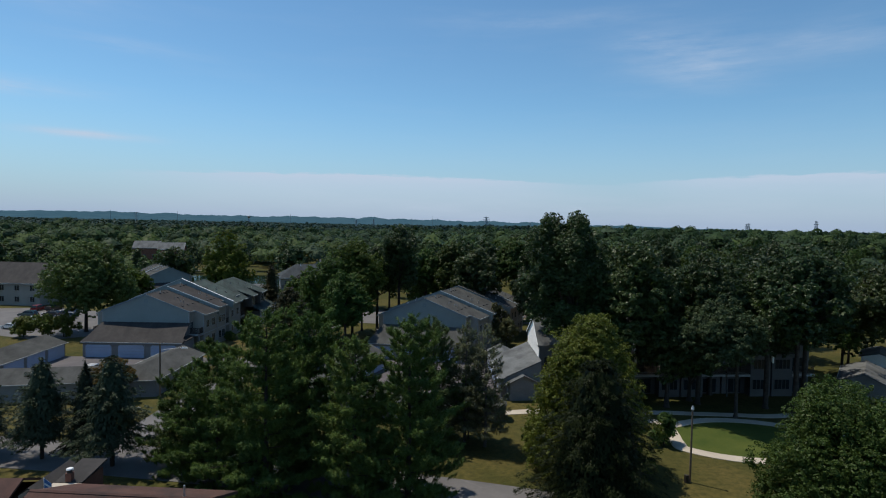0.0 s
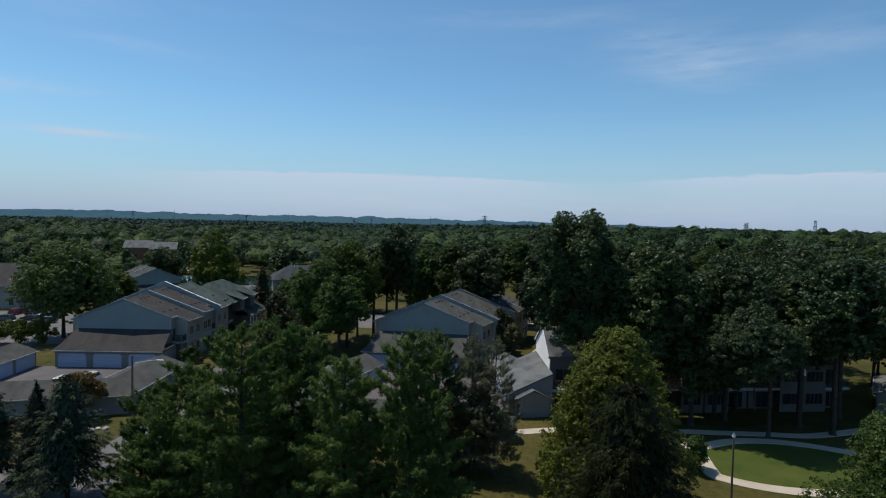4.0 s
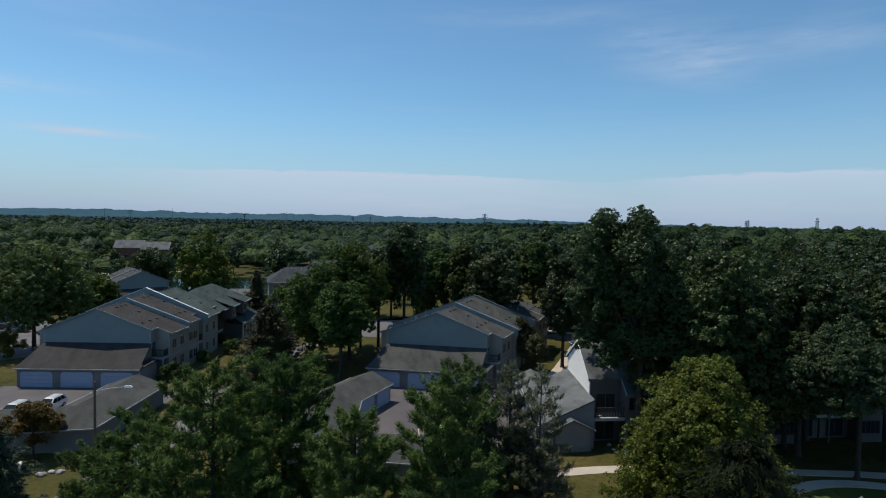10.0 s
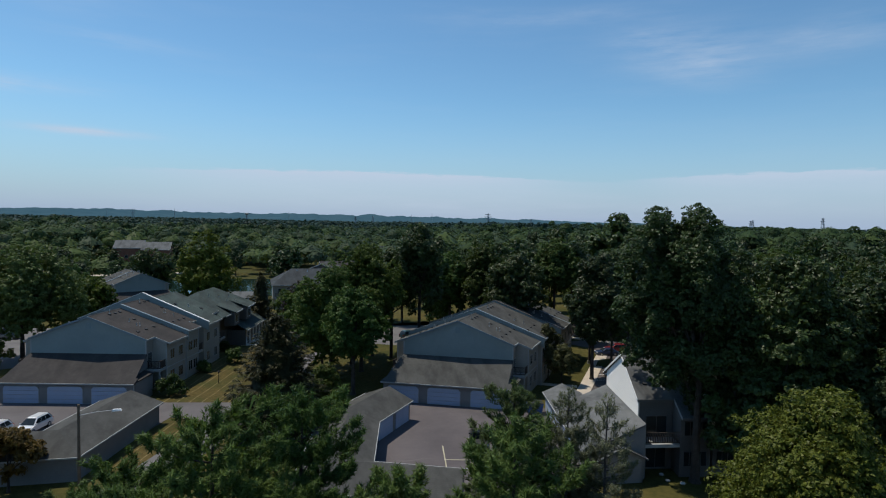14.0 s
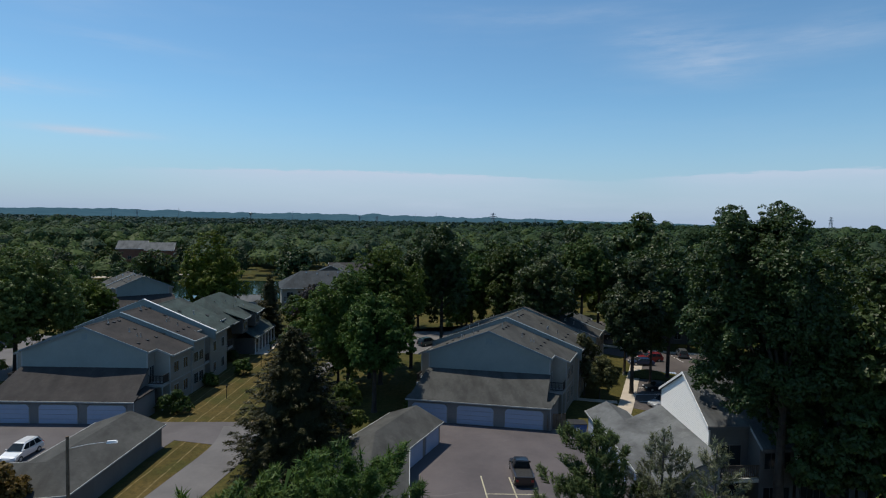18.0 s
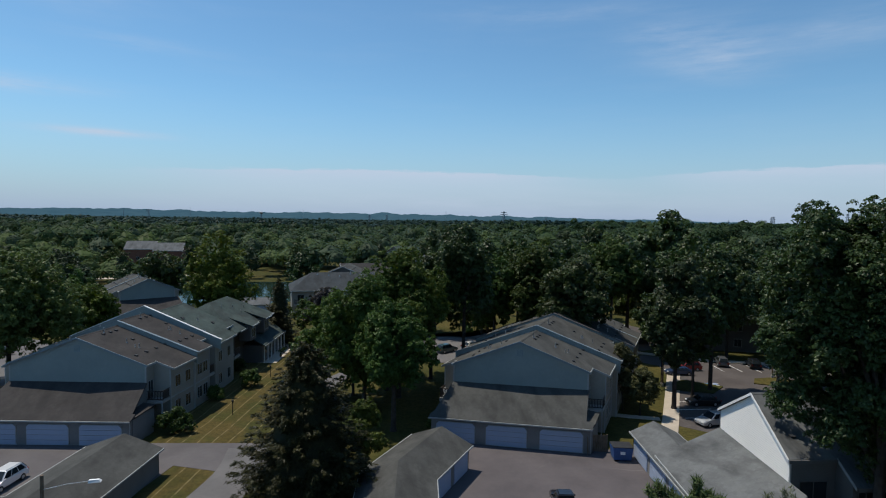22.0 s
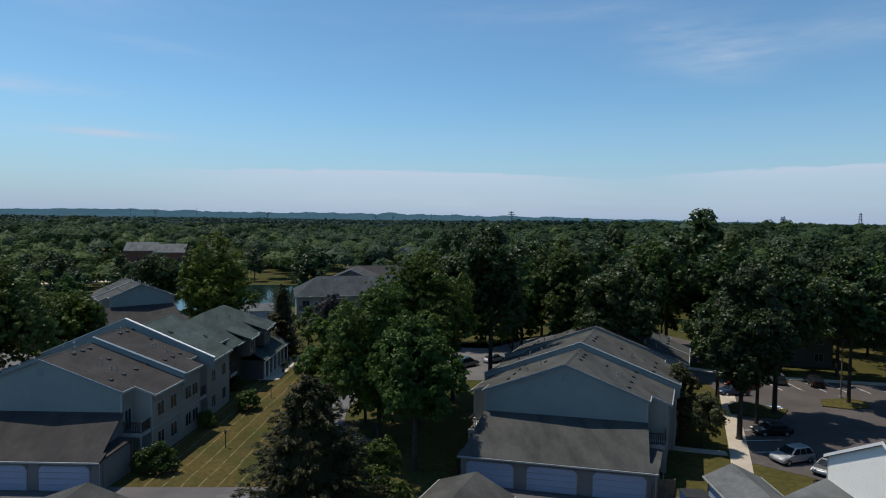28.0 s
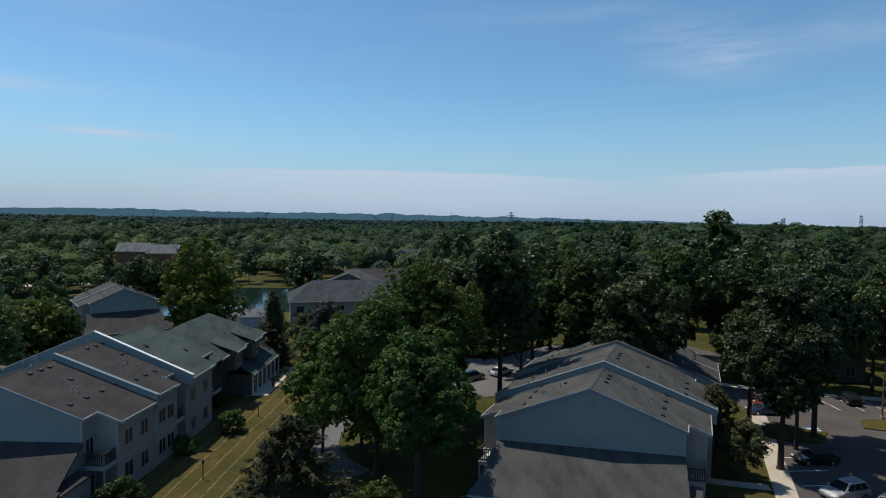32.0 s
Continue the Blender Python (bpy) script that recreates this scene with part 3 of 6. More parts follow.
def gable_block(root, y0, y1, cx, hl, hr, zr, slope, wall, roof, over_l=0.35, over_r=0.35, front=0.25, back=0.0, rake="trim", eave_trim="trim", base=0.0, rake_from=0.0):
    """Walls with a gabled roof, its ridge along y."""
    zl, zq = zr - slope * hl, zr - slope * hr
    part("wall", along([(cx - hl, base), (cx + hr, base), (cx + hr, zq), (cx, zr), (cx - hl, zl)], y0, y1), M[wall], root)
    t = 0.2
    for sgn, h, over in ((-1, hl, over_l), (1, hr, over_r)):
        xe = cx + sgn * (h + over)
        ze = zr - slope * (h + over)
        part("roof", slab([(cx, y0 - front, zr + t), (xe, y0 - front, ze + t), (xe, y1 + back, ze + t), (cx, y1 + back, zr + t)], 0.17), M[roof], root)
        part("gutter", box(min(xe, xe + sgn * 0.1), max(xe, xe + sgn * 0.1), y0 - front, y1 + back, ze - 0.06, ze + t - 0.03), M[eave_trim], root)
        xr = cx + sgn * rake_from
        zx = zr - slope * rake_from + t + 0.012
        part("rake_board", slab([(xr, y0 - front - 0.06, zx), (xe, y0 - front - 0.06, ze + t + 0.012), (xe, y0 - front, ze + t + 0.012), (xr, y0 - front, zx)], 0.21), M[rake or "trim"], root)
    part("ridge_cap", along([(cx - 0.16, zr + t - 0.16 * slope - 0.03), (cx, zr + t - 0.03), (cx + 0.16, zr + t - 0.16 * slope - 0.03), (cx + 0.16, zr + t - 0.16 * slope + 0.03), (cx, zr + t + 0.035), (cx - 0.16, zr + t - 0.16 * slope + 0.03)], y0 - front, y1 + back), M[roof], root)


def parapet(root, y, cx, hl, hr, zr, slope, mat, cap, h=0.45, thick=0.22):
    """A stepped party wall that stands above the lower roof."""
    zl, zq = zr - slope * hl, zr - slope * hr
    part("party_wall", along([(cx - hl, zl - 1.1), (cx, zr - 1.1), (cx + hr, zq - 1.1), (cx + hr, zq + 0.157), (cx, zr + 0.157), (cx - hl, zl + 0.157)], y - thick, y), M[mat], root)
    part("coping", along([(cx - hl - 0.1, zl + 0.16), (cx, zr + 0.16), (cx + hr + 0.1, zq + 0.16), (cx + hr + 0.1, zq + 0.23), (cx, zr + 0.23), (cx - hl - 0.1, zl + 0.23)], y - thick - 0.06, y + 0.06), M[cap], root)


def garage_door(root, x0, x1, h, y):
    """A sectional door in a wall that looks along -y."""
    d = part("garage_door", box(x0, x1, y - 0.05, y - 0.004, 0.02, h), M["trim"], root, "pale blue sectional garage door")
    w = x1 - x0
    for r in range(4):
        z0 = 0.06 + r * (h - 0.1) / 4
        part("panel", box(x0 + 0.07, x1 - 0.07, y - 0.085, y - 0.054, z0 + 0.02, z0 + (h - 0.1) / 4 - 0.015, bevel=0.008), M["door"], d)
    for s, xc in ((1, x0), (-1, x1)):
        ring = [(xc - s * 0.02, h - 0.34), (xc - s * 0.02, h + 0.02), (xc + s * 0.34, h + 0.02)]
        part("corner_brace", solid(bmesh.new(), [(a, y - 0.12, c) for a, c in ring], [(a, y - 0.088, c) for a, c in ring]), M["garage_wall"], d)
    return d


def attached_garage(root, x0, x1, roof_l, roof_r, depth, ztop, zeave, doors, roof, wall="garage_wall", stub_r=True, stub_l=True, splay=0.0):
    """A one-storey garage in front of the gable, with a lean-to roof."""
    y = -depth
    k = (ztop - zeave) / depth
    zw = ztop - k * (depth - 0.35)
    part("garage_front", box(x0 + 0.15, x1 - 0.15, y + 0.35, y + 0.55, 0, zw - 0.05), M[wall], root)
    for xa, xb in ((roof_l + 0.05, roof_l + 0.25), (roof_r - 0.25, roof_r - 0.05)):
        part("garage_side", solid(bmesh.new(), [(xa, y + 0.55, 0), (xa, -0.01, 0), (xa, -0.01, ztop - 0.1), (xa, y + 0.55, zw)], [(xb, y + 0.55, 0), (xb, -0.01, 0), (xb, -0.01, ztop - 0.1), (xb, y + 0.55, zw)]), M[wall], root)
    part("garage_roof", slab([(x0, y, zeave + 0.1), (x1, y, zeave + 0.1), (x1, y + 0.9, zeave + 0.1 + 0.9 * k), (roof_r + splay, y + 0.9, zeave + 0.1 + 0.9 * k), (roof_r, -0.01, ztop + 0.1), (roof_l, -0.01, ztop + 0.1), (roof_l - 0.5 * (roof_l - x0), y + 0.9, zeave + 0.1 + 0.9 * k), (x0, y + 0.9 * 0.4, zeave + 0.1 + 0.36 * k)], 0.16), M[roof], root)
    part("gutter", box(x0, x1, y - 0.1, y, zeave - 0.06, zeave + 0.07), M["trim"], root)
    for a, b in doors: garage_door(root, a, b, 2.13, y + 0.35)
    for on, xa, xb in ((stub_r, roof_r, x1 - 0.1), (stub_l, x0 + 0.1, roof_l)):
        if on and xb - xa > 0.5:
            part("store", box(xa + 0.02, xb, y + 0.6, -0.8, 0, 2.6), M[wall], root)
            part("store_roof", slab([(xa, y + 0.45, 2.72), (xb + 0.15, y + 0.45, 2.72), (xb + 0.15, -0.7, 2.9), (xa, -0.7, 3.1)], 0.12), M[roof], root)
    part("downpipe", tube(bmesh.new(), [(x1 - 0.2, y + 0.28, 0.05), (x1 - 0.2, y + 0.28, zeave - 0.05)], [0.05, 0.05], 6), M["trim"], root)


def side_front(root, cx, y0, y1, hr, side, rim):
    """Windows and balconies of one unit on its long side."""
    face = "+x" if side > 0 else "-x"
    at = cx + side * hr
    mid = (y0 + y1) / 2
    span = (y1 - y0) / 4
    for y in (mid - span, mid + span):
        window(root, face, y, 3.75, 1.15, 1.35, at, rim)
        window(root, face, y, 0.95, 1.15, 1.4, at, rim)


def town_house(name, x, y, yaw, label, units, half=7.15, bump=8.9, slope=0.385, wall="siding", roofs=("brown_roof",), garage=None, shift=0.0, sides=(1, -1), rake="blue_trim", fin="trim", gable_vent=True, zr0=9.52, step=0.72, depths=(6.4,), ridges=None, copings=None, bumps=None, recess=1.55, side_wall="side_siding", rim="trim", eave="trim", skew=0.0):
    """A row of staggered two-storey units, its gable towards local -y, with a garage in front."""
    root = thing(name, x, y, yaw, 0, label, "house", "town houses")
    fh = half
    ends = [0.0]
    for i in range(units): ends.append(ends[-1] + depths[min(i, len(depths) - 1)])
    for i in range(units):
        y0, y1 = ends[i], ends[i + 1]
        bump = bumps[i] if bumps else bump
        cx, zr = shift * i, ridges[i] if ridges else zr0 + step * min(i, 2)
        roof = roofs[min(i, len(roofs) - 1)]
        hr = half if i == 0 else half + 0.35
        ra, rb, ba, bb = (y0, y0 + recess, y0 + recess + 0.01, y1 - 0.23) if i % 2 == 0 else (y1 - 0.23 - recess, y1 - 0.23, y0, y1 - 0.24 - recess)
        over = 0.18 if i == 0 else 0.3
        gable_block(root, ra, rb, cx, fh if i == 0 else hr, fh if i == 0 else hr, zr, slope, side_wall, roof, over, over, front=0.22 if i == 0 else 0.0, rake=rake, eave_trim=eave, rake_from=0.0 if i == 0 else hr)
        gable_block(root, ba, bb, cx, bump, bump, zr, slope, side_wall, roof, 0.35, 0.35, front=0.0, eave_trim=eave, rake=None, rake_from=hr + 0.15)
        if i: parapet(root, y0 - 0.004, cx, bump + 0.35, bump + 0.35, copings[i] if copings else zr, slope, wall, rake if i % 2 else fin)
        for side in sides:
            side_front(root, cx, ba + 0.35, bb - 0.35, bump, side, rim)
            xa, xb = (cx + hr + 0.01, cx + bump) if side > 0 else (cx - bump, cx - hr - 0.01)
            balcony(root, xa, xb, ra + 0.02, rb - 0.01, 3.0, side)
            part("balcony_post", box(cx + side * (bump - 0.16), cx + side * (bump - 0.04), ra + 0.04, ra + 0.16, 0, 2.72), M[eave], root)
            mid = (ra + rb) / 2 + 0.05
            window(root, "+x" if side > 0 else "-x", mid, 3.05, 0.62 * recess, 2.0, cx + side * hr, rim)
            window(root, "+x" if side > 0 else "-x", mid, 0.15, 0.62 * recess, 2.0, cx + side * hr, rim)
            if rim == "trim":
                for yy in (ba + 0.02, bb - 0.02): part("corner_board", box(cx + side * bump - 0.06, cx + side * bump + 0.06, yy - 0.06, yy + 0.06, 0, zr - slope * bump - 0.1), M["trim"], root)
                part("belt_course", box(min(cx + side * bump, cx + side * (bump + 0.05)), max(cx + side * bump, cx + side * (bump + 0.05)), ba + 0.1, bb - 0.1, 2.82, 2.95), M["trim"], root)
        for sgn in (1, -1):
            deg = math.degrees(math.atan(slope)) * sgn
            out, pipes = (bump - 3.35, (bump - 4.6, bump - 4.3, bump - 5.75)) if i == 0 else (bump - 2.3, (bump - 4.7, bump - 3.4, bump - 4.6))
            for j in range(4 if i == 0 else 3): roof_vent(root, cx + sgn * out, y0 + 1.0 + j * min(1.9, (y1 - y0) * 0.27), zr + 0.2 - slope * out, deg)
            roof_vent(root, cx + sgn * (bump - 5.9), y0 + 4.6, zr + 0.2 - slope * (bump - 5.9), deg)
            for px, py in zip(pipes, (2.95, 3.2, 3.3)): vent_pipe(root, cx + sgn * px, y0 + py, zr + 0.15 - slope * px, 0.5 if py > 3 else 0.38)
        for py in (3.0, 4.2, 5.2): roof_vent(root, cx + 0.75, y0 + py, zr + 0.2 - slope * 0.75, math.degrees(math.atan(slope)))
        vent_pipe(root, cx + 0.5, y0 + 3.5, zr - 0.05, 0.6)
    zs = zr0 - slope * fh
    part("gable_face", along([(-fh - 0.004, 0), (fh + 0.004, 0), (fh + 0.004, zs), (0, zr0), (-fh - 0.004, zs)], -0.03, -0.002), M[wall], root)
    if gable_vent:
        bm = box(-0.3, 0.3, -0.05, -0.005, zr0 - 1.35, zr0 - 0.7)
        gv = part("gable_vent", bm, M["blue_trim"], root)
        for j in range(5): part("louvre", box(-0.24, 0.24, -0.08, -0.054, zr0 - 1.3 + j * 0.12, zr0 - 1.23 + j * 0.12), M["siding"], gv)
    for s in (-1, 1): part("corner_board", box(s * fh - 0.07, s * fh + 0.07, -0.05, 0.05, 0, zr0 - slope * fh - 0.05), M["trim"], root)
    if garage: attached_garage(root, **garage)
    if skew:
        done = set()
        for o in root.children_recursive:
            if o.matrix_basis.is_identity:
                if o.data.name not in done:
                    done.add(o.data.name)
                    o.data.transform(Matrix(((1, skew, 0, 0), (0, 1, 0, 0), (0, 0, 1, 0), (0, 0, 0, 1))))
            else: o.location.x += skew * o.location.y
    return root


house_a = town_house("town_house", -24.28, 91.85, -13, "grey-sided two-storey town house with brown shingle roofs and an attached garage", 2, roofs=("brown_roof",), skew=0.07, zr0=9.55, depths=(6.9, 5.3), ridges=(9.55, 10.1),
                     garage=dict(x0=-7.6, x1=8.5, roof_l=-7.2, roof_r=7.3, depth=5.0, ztop=4.9, zeave=2.5, doors=[(-7.0, -2.8), (-1.85, 2.35), (3.3, 7.5)], roof="brown_roof", splay=0.9))
# the white-capped step at the end of the brown roofs
parapet(house_a, 12.45, 0.7, 9.3, 9.7, 11.02, 0.43, "siding", "white", thick=0.22)
house_b = town_house("town_house", 21.5, 82.2, -23.7, "grey-sided town house of staggered units with grey shingle roofs and garage", 4, roofs=("grey_roof",), skew=0.227, zr0=9.55, depths=(7.1, 8.8, 7.0, 6.0), ridges=(9.6, 10.02, 10.05, 10.0), copings=(0, 10.14, 10.3, 10.0), bumps=(8.75, 9.3, 9.95, 9.95),
                     garage=dict(x0=-7.75, x1=8.5, roof_l=-7.2, roof_r=7.25, depth=5.0, ztop=4.9, zeave=2.5, doors=[(-7.1, -3.05), (-2.0, 2.15), (3.35, 7.6)], roof="grey_roof", splay=0.5), fin="dark_siding")
# side walls, window rims and eaves: tree shade painted in as dark colour
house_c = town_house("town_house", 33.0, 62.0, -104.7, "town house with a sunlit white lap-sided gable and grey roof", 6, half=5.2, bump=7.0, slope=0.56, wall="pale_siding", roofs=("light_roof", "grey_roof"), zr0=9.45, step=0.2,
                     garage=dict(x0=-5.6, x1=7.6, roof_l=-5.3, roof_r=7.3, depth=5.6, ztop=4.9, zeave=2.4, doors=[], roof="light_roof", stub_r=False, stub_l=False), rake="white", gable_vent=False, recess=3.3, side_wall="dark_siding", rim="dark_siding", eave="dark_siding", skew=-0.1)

for i in range(29):
    z0, z1 = 4.6 + i * 0.165, 4.6 + (i + 1) * 0.165
    wide = [max(0.05, min(5.15, (9.42 - z) / 0.56)) for z in (z0, z1)]
    if wide[0] <= 0.06: continue
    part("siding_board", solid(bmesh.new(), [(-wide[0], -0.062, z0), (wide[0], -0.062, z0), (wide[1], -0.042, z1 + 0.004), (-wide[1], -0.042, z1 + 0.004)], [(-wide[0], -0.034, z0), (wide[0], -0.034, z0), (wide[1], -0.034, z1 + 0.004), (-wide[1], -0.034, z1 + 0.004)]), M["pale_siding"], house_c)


def hip_roof(root, x0, x1, y0, y1, ze, zr, run, roof, thick=0.16):
    """A hipped roof with its ridge along y."""
    cx = (x0 + x1) / 2
    a, c = (cx, y0 + run, zr), (cx, y1 - run, zr)
    for ring in ([(x0, y0, ze), (x1, y0, ze), a], [(x1, y0, ze), (x1, y1, ze), c, a], [(x1, y1, ze), (x0, y1, ze), c], [(x0, y1, ze), (x0, y0, ze), a, c]):
        part("roof", slab(ring, thick), M[roof], root)


def slate_house(name, x, y, yaw, label):
    """A lower slate-roofed house: a gabled block, a hipped one with dormers and a one-storey wing."""
    root = thing(name, x, y, yaw, 0, label, "house", "town houses")
    gable_block(root, 0, 6.4, 1.4, 8.2, 8.2, 10.0, 0.44, "side_siding", "slate_roof", front=0.02, back=0.2)
    gable_block(root, 6.61, 9.2, 1.4, 8.2, 6.6, 9.99, 0.44, "side_siding", "slate_roof", front=0.0, back=0.3, rake="slate_roof")
    part("wall", box(-2.0, 7.7, 9.25, 25, 0, 6.2), M["dark_siding"], root)
    hip_roof(root, -2.6, 9.6, 7.5, 25.6, 6.25, 9.7, 5.2, "slate_roof")
    part("gutter", box(9.6, 9.7, 9.3, 25.6, 6.05, 6.24), M["trim"], root)
    for yy in (1.6, 4.6):
        window(root, "+x", yy, 3.8, 1.1, 1.4, 9.6)
        window(root, "+x", yy, 0.9, 1.1, 1.4, 9.6)
    part("wing_wall", box(7.71, 10.7, 15.8, 26.8, 0, 2.7), M["dark_siding"], root)
    part("wing_roof", slab([(8.2, 15.4, 4.5), (11.2, 15.4, 2.85), (11.2, 27.2, 2.85), (8.2, 27.2, 4.5)], 0.16), M["slate_roof"], root)
    part("gutter", box(11.2, 11.3, 15.4, 27.2, 2.6, 2.8), M["trim"], root)
    for i in range(7): part("post", box(10.95, 11.09, 15.7 + i * 1.86, 15.84 + i * 1.86, 0, 2.7), M["white"], root)
    for yy in (17.5, 20, 22.5, 25): window(root, "+x", yy, 0.4, 1.3, 1.9, 10.7)
    for yy in (12.0, 18.4):
        part("dormer_wall", box(8.4, 10.1, yy, yy + 2.6, 4.2, 6.5), M["dark_siding"], root)
        part("dormer_roof", slab([(6.2, yy - 0.3, 8.0), (10.5, yy - 0.3, 6.55), (10.5, yy + 2.9, 6.55), (6.2, yy + 2.9, 8.0)], 0.14), M["slate_roof"], root)
        part("dormer_fascia", box(10.5, 10.6, yy - 0.3, yy + 2.9, 6.38, 6.56), M["trim"], root)
        window(root, "+x", yy + 1.3, 4.6, 1.5, 1.4, 10.1)
    balcony(root, 8.01, 9.6, 6.9, 9.1, 3.0, 1)
    for i in range(9):
        xx, yy = 3.0 + (i * 37 % 50) / 10, 1.2 + (i * 53 % 70) / 10
        if i % 2: roof_vent(root, xx, yy, 10.2 - 0.44 * abs(xx - 1.4), 23)
        else: vent_pipe(root, xx, yy, 10.15 - 0.44 * abs(xx - 1.4))
    for i in range(5): vent_pipe(root, 5.0 + i * 0.7, 14 + (i * 29 % 60) / 10, 9.55 - 0.56 * (1.5 + i * 0.7))
    return root


ca, sa = math.cos(radians(-13)), math.sin(radians(-13))
slate_house("slate_house", -24.28 - sa * 12.5, 91.85 + ca * 12.5, -13, "grey house with a green-grey slate-coloured roof and low wing")


def garage_row(name, ridge, half, label, zr=3.45, ze=2.2, roof="grey_roof", doors=(), wall="garage_wall"):
    """A bent row of garages under one gabled roof. doors: (stretch, number, side)."""
    root = thing(name, ridge[0][0], ridge[0][1], 0, 0, label, "garage")
    p = [Vector(q) - Vector(ridge[0]) for q in ridge]
    n = len(p)
    dirs = [(p[i + 1] - p[i]).normalized() for i in range(n - 1)]
    nrm = [Vector((-d.y, d.x)) for d in dirs]

    def offset(i, s):
        if i == 0: return p[0] + nrm[0] * s
        if i == n - 1: return p[-1] + nrm[-1] * s
        m = (nrm[i - 1] + nrm[i]).normalized()
        return p[i] + m * (s / m.dot(nrm[i]))

    for i in range(n - 1):
        for s in (1, -1):
            e0, e1 = offset(i, s * half), offset(i + 1, s * half)
            a, b = p[i], p[i + 1]
            if i == 0: a, e0 = a - dirs[0] * 0.25, e0 - dirs[0] * 0.25
            if i == n - 2: b, e1 = b + dirs[-1] * 0.25, e1 + dirs[-1] * 0.25
            ring = [(a.x, a.y, zr), (e0.x, e0.y, ze), (e1.x, e1.y, ze), (b.x, b.y, zr)]
            part("roof", slab(ring if s > 0 else ring[::-1], 0.13), M[roof], root)
            w0, w1 = offset(i, s * (half - 0.3)), offset(i + 1, s * (half - 0.3))
            v0, v1 = offset(i, s * (half - 0.5)), offset(i + 1, s * (half - 0.5))
            base = [w0, w1, v1, v0]
            part("wall", solid(bmesh.new(), [(q.x, q.y, 0) for q in base], [(q.x, q.y, ze - 0.05) for q in base]), M[wall], root)
            g = nrm[i] * s * 0.07
            part("gutter", solid(bmesh.new(), [(q.x, q.y, ze - 0.12) for q in (e0, e1, e1 + g, e0 + g)], [(q.x, q.y, ze + 0.0) for q in (e0, e1, e1 + g, e0 + g)]), M["trim"], root)
    for i, d in ((0, -1), (n - 1, 1)):
        k = 0 if i == 0 else n - 2
        l, r = offset(i, half - 0.3), offset(i, 0.3 - half)
        back = dirs[k] * 0.2 * -d
        prof = [(l, 0), (r, 0), (r, ze + 0.02), (p[i], zr - 0.16), (l, ze + 0.02)]
        part("end_wall", solid(bmesh.new(), [(q.x, q.y, z) for q, z in prof], [(q.x + back.x, q.y + back.y, z) for q, z in prof]), M[wall], root)
    for i, count, s in doors:
        a, b = offset(i, s * (half - 0.3)), offset(i + 1, s * (half - 0.3))
        d = (b - a).normalized()
        length = (b - a).length
        w = min(4.2, length / count - 0.7)
        for j in range(count):
            c = a + d * length * (j + 0.5) / count
            bm = box(-w / 2, w / 2, -0.05, -0.004, 0.02, 2.0)
            g = part("garage_door", bm, M["door"], root)
            out = nrm[i] * s
            g.matrix_basis = pose(c.x, c.y, 0, 0, 0, math.degrees(math.atan2(out.y, out.x)) + 90)
            for r in range(4): part("panel", box(-w / 2 + 0.06, w / 2 - 0.06, -0.075, -0.054, 0.08 + r * 0.48, 0.52 + r * 0.48, bevel=0.008), M["door"], g)
    return root


garage_row("garage_row", [(-16.4, 79.3), (-19.3, 67.9), (-43.5, 68.6), (-38.9, 91.0)], 3.45, "long bent row of garages with grey shingle roof", doors=[(0, 2, -1), (1, 4, -1), (2, 4, -1)])
garage_row("garage_row", [(11.4, 75.8), (6.4, 69.3), (3.9, 56.6), (13.4, 52.7)], 3.1, "bent row of garages with grey shingle roof and blue doors", doors=[(0, 2, 1), (1, 3, 1)])
garage_row("garage_row", [(28.6, 54.6), (29.2, 61.0), (32.3, 73.7)], 2.3, "low garage row with light grey roof beside the white gable", zr=3.3, roof="light_roof", doors=[(0, 1, 1), (1, 3, 1)])
garage_row("garage_row", [(74.5, 46.5), (83, 53.2)], 3.1, "grey-roofed garage among trees", roof="light_roof")
garage_row("garage_row", [(89, 56), (95, 60.5)], 2.6, "small white garage with a pale roof", zr=3.7, ze=2.9, roof="light_roof", wall="white")


def plain_house(name, x, y, yaw, w, d, zr, slope, label, roof="grey_roof", wall="side_siding", floors=2, rake="trim"):
    """A house seen from far off: walls, roof and rows of windows."""
    root = thing(name, x, y, yaw, 0, label, "house")
    gable_block(root, 0, d, 0, w / 2, w / 2, zr, slope, wall, roof, front=0.4, back=0.4, rake=rake)
    for f in range(floors):
        for j in range(int(d // 4)):
            for face, at in (("+x", w / 2), ("-x", -w / 2)): window(root, face, 2 + j * 4.0, 0.9 + 2.8 * f, 1.3, 1.4, at)
    for j in range(3): roof_vent(root, 2.2, d * (j + 0.7) / 4, zr + 0.2 - slope * 2.2, 20)
    return root


def far_hip_house(x, y, yaw, w, d, zr, label):
    """A far two-storey house under one hipped roof."""
    root = thing("house", x, y, yaw, 0, label, "house")
    ze = 6.0
    part("wall", box(-w / 2 + 0.5, w / 2 - 0.5, 0.5, d - 0.5, 0, ze + 0.05), M["side_siding"], root)
    hip_roof(root, -w / 2, w / 2, 0, d, ze, zr, 5.2, "far_slate")
    for s in (-1, 1):
        part("gutter", box(min(s * w / 2, s * (w / 2 + 0.1)), max(s * w / 2, s * (w / 2 + 0.1)), 0, d, ze - 0.2, ze - 0.01), M["trim"], root)
    for f in range(2):
        for j in range(int(d // 4)): window(root, "+x", 2.4 + j * 4.0, 0.8 + 2.8 * f, 1.5, 1.5, w / 2 - 0.5)
    for j in range(6): vent_pipe(root, 0.9 + (j % 3) * 0.5, 6.5 + j * 2.6, zr - 0.3 - (j % 3) * 0.2)
    balcony(root, w / 2 - 0.49, w / 2 + 1.0, 1.0, 4.0, 3.0, 1)
    return root


